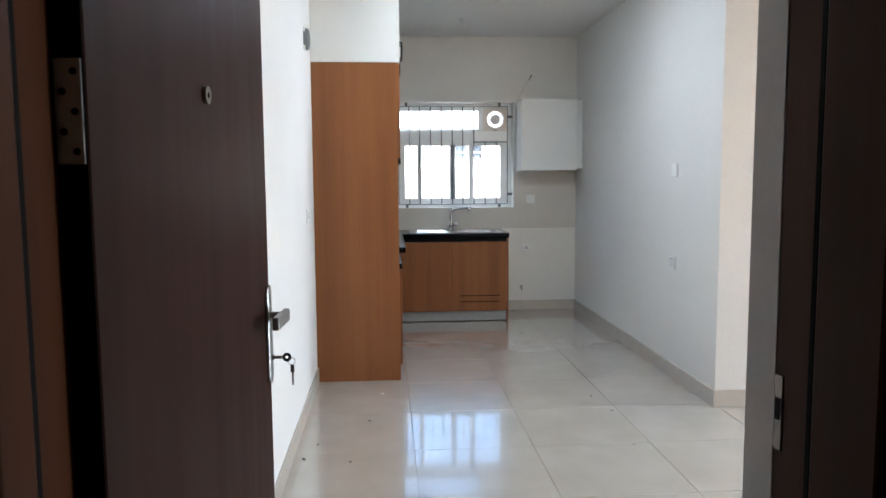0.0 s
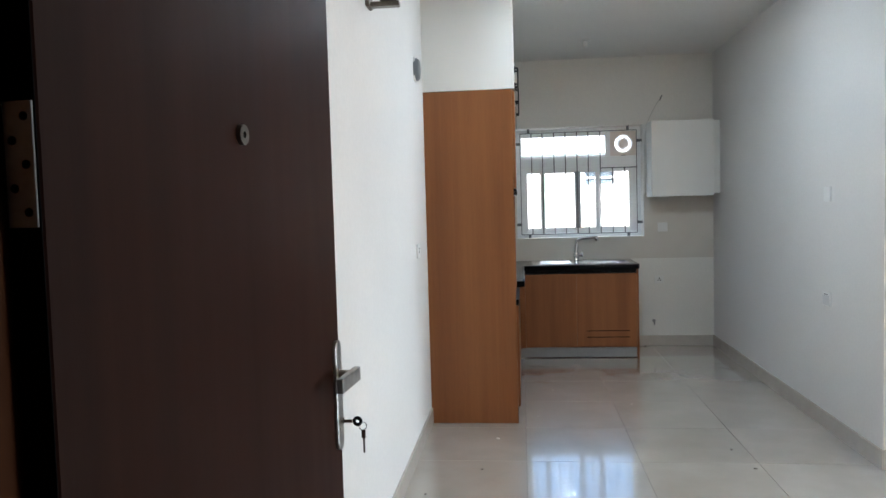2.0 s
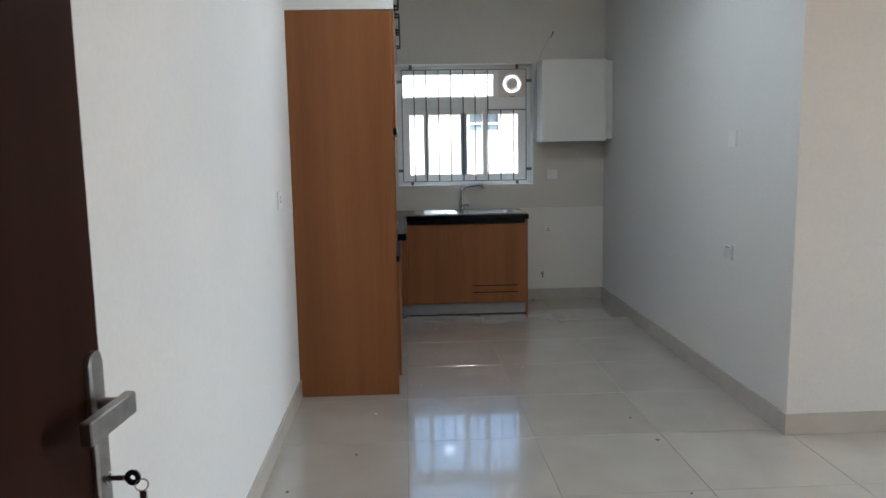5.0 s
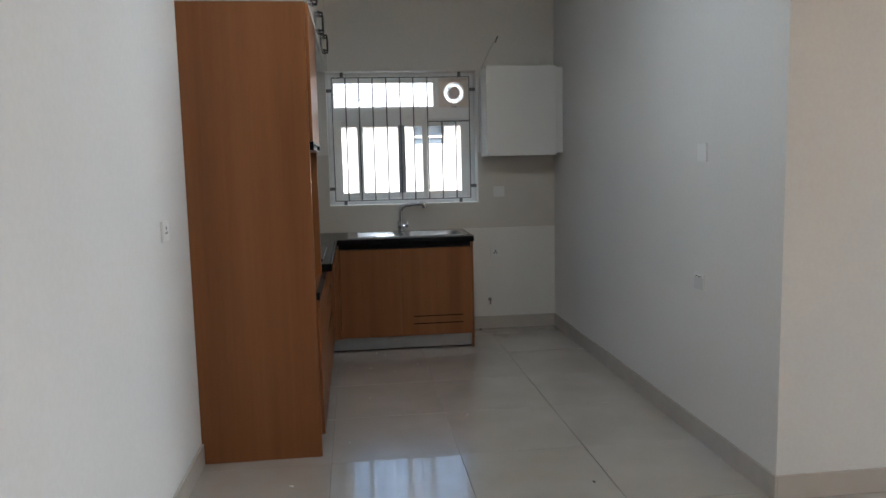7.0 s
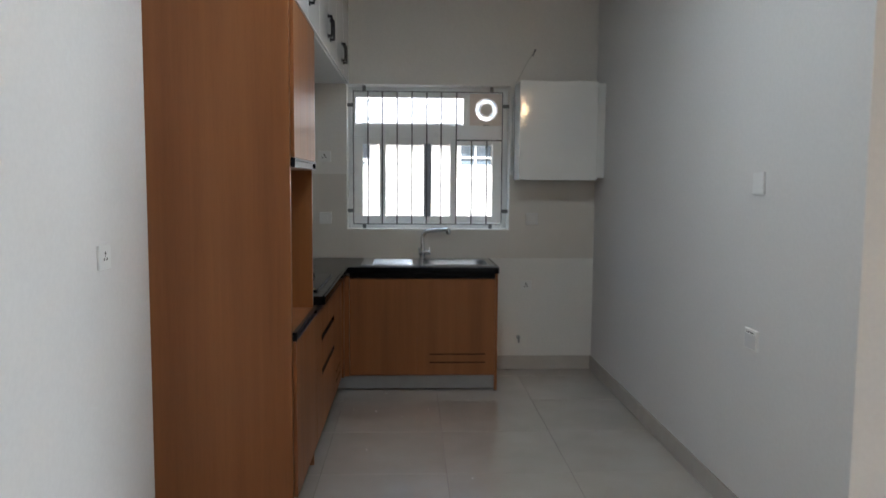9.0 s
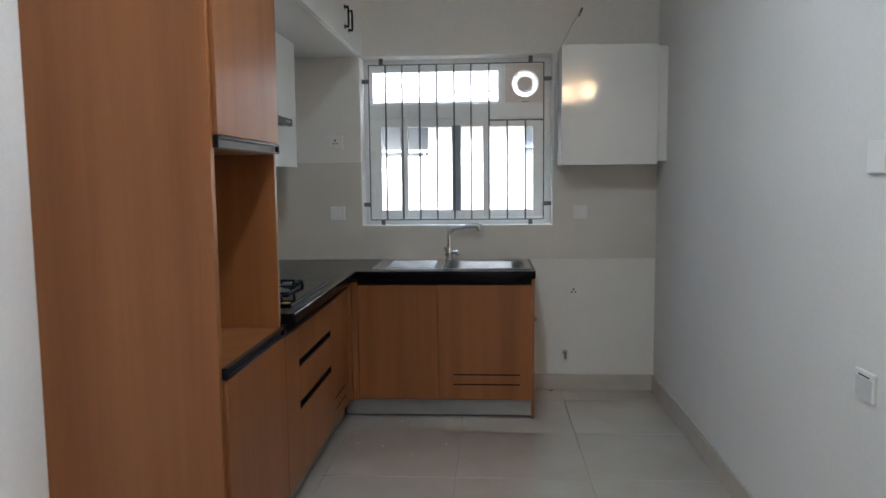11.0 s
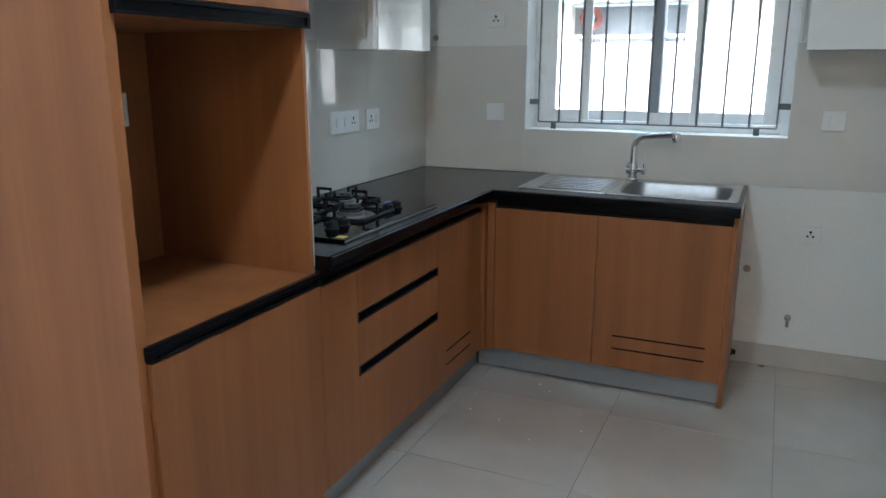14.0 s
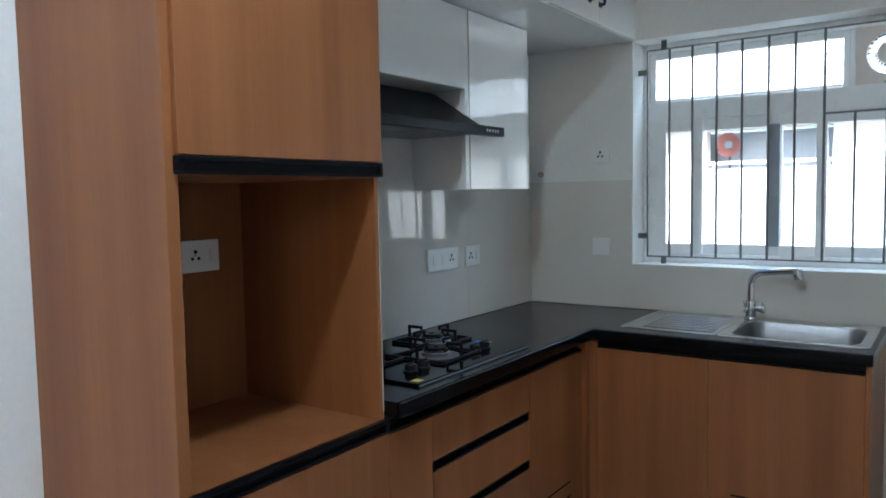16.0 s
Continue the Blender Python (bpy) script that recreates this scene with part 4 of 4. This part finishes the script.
# ---- entrance door leaf, standing open ----
def entrance_door():
    turn = pose(-0.276, 0.757, 0, 0, 0, -4.0)
    t = new("door_leaf")
    t.matrix_basis = turn
    tagged(t, "dark walnut entrance door leaf standing open, with number plate", "door")

    def put(name, bm, mat, par, lab="", smooth=False):
        ob = new(name, mesh_of(name, bm, mat, smooth))
        ob.parent = par
        return tagged(ob, lab)
    w, h = 0.948, 2.10
    leaf = put("leaf", cuboid(-0.040, 0, 0, w, 0.008, h, 0.002), DOORWOOD, t)
    # black sheet over the hinge edge draws the shade in the door gap
    put("hinge_gap_shade", cuboid(-0.038, -0.002, -0.0012, 0.0005, 0.01, h - 0.002), DARK, leaf, "black sheet for the shade in the hinge gap")
    for z in (0.30, 1.468):
        hinge = put("hinge", cuboid(-0.046, -0.004, -0.0032, -0.001, z - 0.066, z + 0.066, 0.0008), STEEL_HINGE, leaf, "worn steel butt hinge")
        put("knuckle", rod((-0.047, -0.006, z - 0.063), (-0.047, -0.006, z + 0.063), 0.0075, 14), STEEL_HINGE, hinge, "", True)
        put("hinge_flap", cuboid(-0.046, -0.042, -0.070, -0.012, z - 0.063, z + 0.063, 0.0008), STEEL_HINGE, hinge)
        for k, dz in enumerate((-0.050, -0.025, 0.0, 0.025, 0.050)):
            hx = -0.014 if k % 2 == 0 else -0.029
            put("screw", rod((hx, -0.0030, z + dz), (hx, -0.0042, z + dz), 0.0048, 12), DARK, hinge, "dark screw head")
    # spy hole
    spy = put("spy_hole", ring((0.0, 0.476, 1.540), 0.006, 0.017, 0, 0.008, 24, None, pose(0, 0, 0, 0, 90)), BRONZE, leaf, "tarnished bronze spy hole", True)
    put("lens", rod((0.001, 0.476, 1.540), (0.004, 0.476, 1.540), 0.007, 16), DARK, spy, "", True)
    # number plate
    plate_ob = put("number_plate", cuboid(0.0, 0.010, 0.372, 0.606, 1.800, 1.908, 0.002), BLACKMETAL, leaf, "dark framed plate reading A-304")
    put("plate_face", cuboid(0.010, 0.0115, 0.404, 0.603, 1.830, 1.898, 0.0005), WHITELABEL, plate_ob, "white plate face")
    cu = bpy.data.curves.new("number", "FONT")
    cu.body, cu.size, cu.extrude, cu.align_x, cu.align_y = "A-304", 0.058, 0.0004, "CENTER", "CENTER"
    tmp = bpy.data.objects.new("number_tmp", cu)
    scene.collection.objects.link(tmp)
    me = bpy.data.meshes.new_from_object(tmp.evaluated_get(bpy.context.evaluated_depsgraph_get()))
    bpy.data.objects.remove(tmp)
    me.materials.clear()
    me.materials.append(INK)
    me.transform(Matrix.Translation((0.0121, 0.503, 1.864)) @ pose(0, 0, 0, 90, 0, 90) @ Matrix.Diagonal((1.12, 1, 1, 1)))
    num = new("number_text", me)
    num.parent = plate_ob
    tagged(num, "black characters A-304")
    # handle plate, lever, lock and keys, on both faces
    yh = w - 0.028
    for side in (1, -1):
        bx = 0.0 if side == 1 else -0.040

        def sx(v):
            return bx + side * v
        bm = bmesh.new()
        rows = [[(sx(d), yh + 0.020 * k * cy, 0.985 + 0.126 * cz) for cy, cz in
                 ((1, -0.86), (1, 0.86), (0.7, 0.96), (0.3, 1.0), (-0.3, 1.0), (-0.7, 0.96), (-1, 0.86), (-1, -0.86), (-0.7, -0.96), (-0.3, -1.0), (0.3, -1.0), (0.7, -0.96))]
                for d, k in ((0.0, 1.0), (0.007, 1.0), (0.0095, 0.8))]
        loft(bm, rows, True)
        bmesh.ops.recalc_face_normals(bm, faces=bm.faces[:])
        hp = put("handle_plate", bm, NICKEL, leaf, "satin nickel handle plate")
        bm = rod((sx(0.008), yh, 1.035), (sx(0.045), yh, 1.035), 0.009, 16)
        a, b = sorted((sx(0.040), sx(0.056)))
        cuboid(a, b, yh - 0.118, yh + 0.012, 1.018, 1.050, 0.002, bm)
        put("lever", bm, NICKEL, hp, "flat square nickel lever")
        put("lock_cylinder", rod((sx(0.006), yh, 0.925), (sx(0.014), yh, 0.925), 0.0085, 16), CHROME, hp, "", True)
        if side == 1:
            key = put("key", cuboid(sx(0.014), sx(0.036), yh - 0.002, yh + 0.002, 0.921, 0.929, 0.0005), CHROME, hp, "key in the lock")
            put("key_bow", ring((sx(0.048), yh, 0.925), 0.004, 0.0115, -0.0015, 0.0015, 24, None, pose(0, 0, 0, 90)), BLACKMETAL, key, "dark key bow")
            put("key_ring", ring((sx(0.060), yh, 0.914), 0.008, 0.0095, -0.0008, 0.0008, 24, None, pose(0, 0, 0, 90, 0, 25)), CHROME, key)
            bm = cuboid(sx(0.056), sx(0.067), yh - 0.001, yh + 0.001, 0.885, 0.905, 0.0009)
            cuboid(sx(0.0595), sx(0.0645), yh - 0.001, yh + 0.001, 0.852, 0.885, 0.0006, bm)
            put("spare_key", bm, CHROME, key, "spare key on the ring")


entrance_door()

# ---- crumbs on the floor ----
random.seed(5)
CRUMBS = [(0.13, 5.97, 0.006, 1), (0.14, 5.93, 0.005, 0), (0.44, 6.26, 0.005, 0), (0.49, 6.655, 0.005, 0), (0.764, 6.297, 0.004, 0), (0.55, 6.60, 0.004, 0),
          (0.30, 6.30, 0.005, 0), (0.26, 6.45, 0.004, 0), (0.60, 6.15, 0.004, 0), (0.05, 4.42, 0.010, 0), (-0.02, 3.9, 0.008, 1), (-0.33, 3.35, 0.010, 1),
          (-0.28, 3.55, 0.007, 1), (1.40, 3.95, 0.008, 1), (1.36, 4.25, 0.007, 1), (1.35, 3.4, 0.007, 1), (0.95, 5.2, 0.005, 0), (0.30, 4.9, 0.004, 0),
          (1.38, 7.28, 0.012, 1), (-0.1, 3.3, 0.006, 1), (0.42, 5.6, 0.004, 0)]
for x, y, r, dark in CRUMBS:
    bm = bmesh.new()
    bmesh.ops.create_icosphere(bm, subdivisions=1, radius=r)
    for v in bm.verts:
        v.co *= random.uniform(0.7, 1.15)
        v.co.z *= 0.45
    bm.transform(Matrix.Translation((x, y, 0.0015 + r * 0.35)) @ pose(0, 0, 0, 0, 0, random.uniform(0, 180)) @ Matrix.Diagonal((1.5, 0.9, 1, 1)))
    whole("crumb", bm, DIRT if dark else CRUMB, "dark crumb of dirt on the tiles" if dark else "pale plaster crumb on the tiles", "debris", "crumbs on the floor")

# ---- outdoors: ground and the neighbour's house ----
STUCCO = plaster("white_stucco", (0.68, 0.67, 0.65))
GROUND = simple("dusty_ground", (0.28, 0.25, 0.21), 0.9, vary=0.3, scale=2)
ROOFWHITE = simple("white_roof_sheet", (0.74, 0.74, 0.73), 0.5, vary=0.12, scale=4)
PANEBLUE = simple("blue_grey_pane", (0.16, 0.20, 0.25), 0.12, vary=0.2)
RED = simple("red_paint", (0.36, 0.15, 0.14), 0.6)
SHADE_SEAM_GREY = simple("balcony_shade_seam_grey", (0.40, 0.44, 0.50), 0.8)

GZ = -6.2
bm = bmesh.new()
bmesh.ops.create_grid(bm, x_segments=2, y_segments=2, size=900)
bm.transform(Matrix.Translation((0, 0, GZ)))
whole("ground", bm, GROUND, kind="structure")
structure("own_house_wall", [(LEFT - 0.2, EAST + 0.2, BACK, BACK + 0.2, GZ, -0.125)], STUCCO)

house = thing("neighbour_house", (0, 17.0, GZ), "white stuccoed neighbouring house with windows and a balcony", "house")
NY = 17.0
bm = bmesh.new()
for b in ((-9, -2.15, GZ, 2.46), (-2.15, -0.20, GZ, 1.78), (-2.15, -0.20, 2.42, 2.46), (-0.20, 1.62, GZ, 2.46), (1.62, 2.30, GZ, 1.80), (1.62, 2.30, 2.42, 2.46), (2.30, 9, GZ, 2.46)):
    cuboid(b[0], b[1], NY, NY + 0.25, b[2], b[3], 0.0, bm)
cuboid(-9, 9, NY + 0.79, NY + 6, GZ, 2.44, 0.0, bm)
part("wall", bm, STUCCO, house)
# the recess's shade is put into this wall's blue-grey colour
part("balcony_back", cuboid(-2.15, -0.20, NY + 0.70, NY + 0.78, 1.2, 2.41), SHADE_SEAM_GREY, house, "balcony wall with its shade put into the grey")
rail = part("balcony_rail", cuboid(-2.15, -0.20, NY + 0.02, NY + 0.06, 1.86, 1.91), UPVC, house, "white balcony rail")
for k in range(5):
    part("baluster", cuboid(-2.05 + 0.44 * k, -2.02 + 0.44 * k, NY + 0.03, NY + 0.05, 1.78, 1.86), UPVC, rail)
win = part("window", cuboid(1.62, 1.66, NY + 0.08, NY + 0.14, 1.80, 2.42), UPVC, house)
part("mullion", cuboid(1.94, 1.98, NY + 0.08, NY + 0.14, 1.80, 2.42), UPVC, win)
part("mullion", cuboid(1.62, 2.30, NY + 0.07, NY + 0.13, 1.93, 1.97), UPVC, win)
part("pane", cuboid(1.66, 2.28, NY + 0.14, NY + 0.16, 1.80, 2.42), PANEBLUE, win)
dish = thing("satellite_dish", (-1.88, NY + 0.5, 1.95), "red round dish on the neighbour's balcony", "dish")
bm = bmesh.new()
rows = [[(-1.88 + r * math.cos(2 * math.pi * k / 32), NY + 0.45 - d, 2.21 + r * math.sin(2 * math.pi * k / 32)) for k in range(32)]
        for r, d in ((0.20, 0.10), (0.21, 0.12), (0.195, 0.10), (0.14, 0.04), (0.06, 0.005))]
loft(bm, rows, True)
part("reflector", bm, RED, dish, smooth=True)
part("centre_mark", rod((-1.87, NY + 0.33, 2.21), (-1.87, NY + 0.44, 2.21), 0.07, 20), PANEBLUE, dish, "blue round mark")
part("mast", rod((-1.88, NY + 0.47, 1.20), (-1.88, NY + 0.47, 2.10), 0.02, 10), GRILLE, dish)
roof = part("roof", bmesh.new(), ROOFWHITE, house)
bm = bmesh.new()
v = [bm.verts.new(p) for p in ((-9, NY - 0.5, 2.47), (9, NY - 0.5, 2.47), (9, NY + 6, 5.2), (-9, NY + 6, 5.2), (-9, NY - 0.5, 2.53), (9, NY - 0.5, 2.53), (9, NY + 6, 5.26), (-9, NY + 6, 5.26))]
for f in ((0, 1, 2, 3), (4, 5, 6, 7), (0, 1, 5, 4), (1, 2, 6, 5), (2, 3, 7, 6), (3, 0, 4, 7)):
    bm.faces.new([v[k] for k in f])
bmesh.ops.recalc_face_normals(bm, faces=bm.faces[:])
bm.to_mesh(roof.data)
bm.free()
for k in range(24):
    x = -9.5 + 0.7 * k
    part("roof_rib", tube([(x, NY - 0.5, 2.53), (x + 3.4, NY + 6, 5.26)], 0.03, 6), SHADE_SEAM_GREY, roof, "grey seam of the roof sheets")

# ---- floor tiles, sharing one mesh ----
TP = 0.613
TX, TY = 0.218, 4.655


def floor_tiles():
    floor = bpy.data.objects["floor"]
    g = 0.0011
    rng = random.Random(8)
    shared = mesh_of("tile", cuboid(g, TP - g, g, TP - g, -0.010, 0.0, 0.0007), FLOORTILE)
    for i in range(-1, 10):
        for j in range(-7, 5):
            x, y = TX + i * TP, TY + j * TP
            x0, x1 = max(x, LEFT), min(x + TP, EAST)
            y0, y1 = max(y, OUT), min(y + TP, BACK)
            if x1 - x0 < 0.03 or y1 - y0 < 0.03:
                continue
            if x > RIGHT + 0.15 and y > CORNER + 0.15:
                continue
            if x1 - x0 > TP - 0.01 and y1 - y0 > TP - 0.01:
                ob = new("tile", shared)
                ob.location = (x, y, 0)
                ob.rotation_euler = (rng.uniform(-0.0012, 0.0012), rng.uniform(-0.0012, 0.0012), 0)
            else:
                ob = new("tile", mesh_of("tile", cuboid(x0 + g, x1 - g, y0 + g, y1 - g, -0.010, 0.0, 0.0007), FLOORTILE))
            ob.parent = floor


floor_tiles()
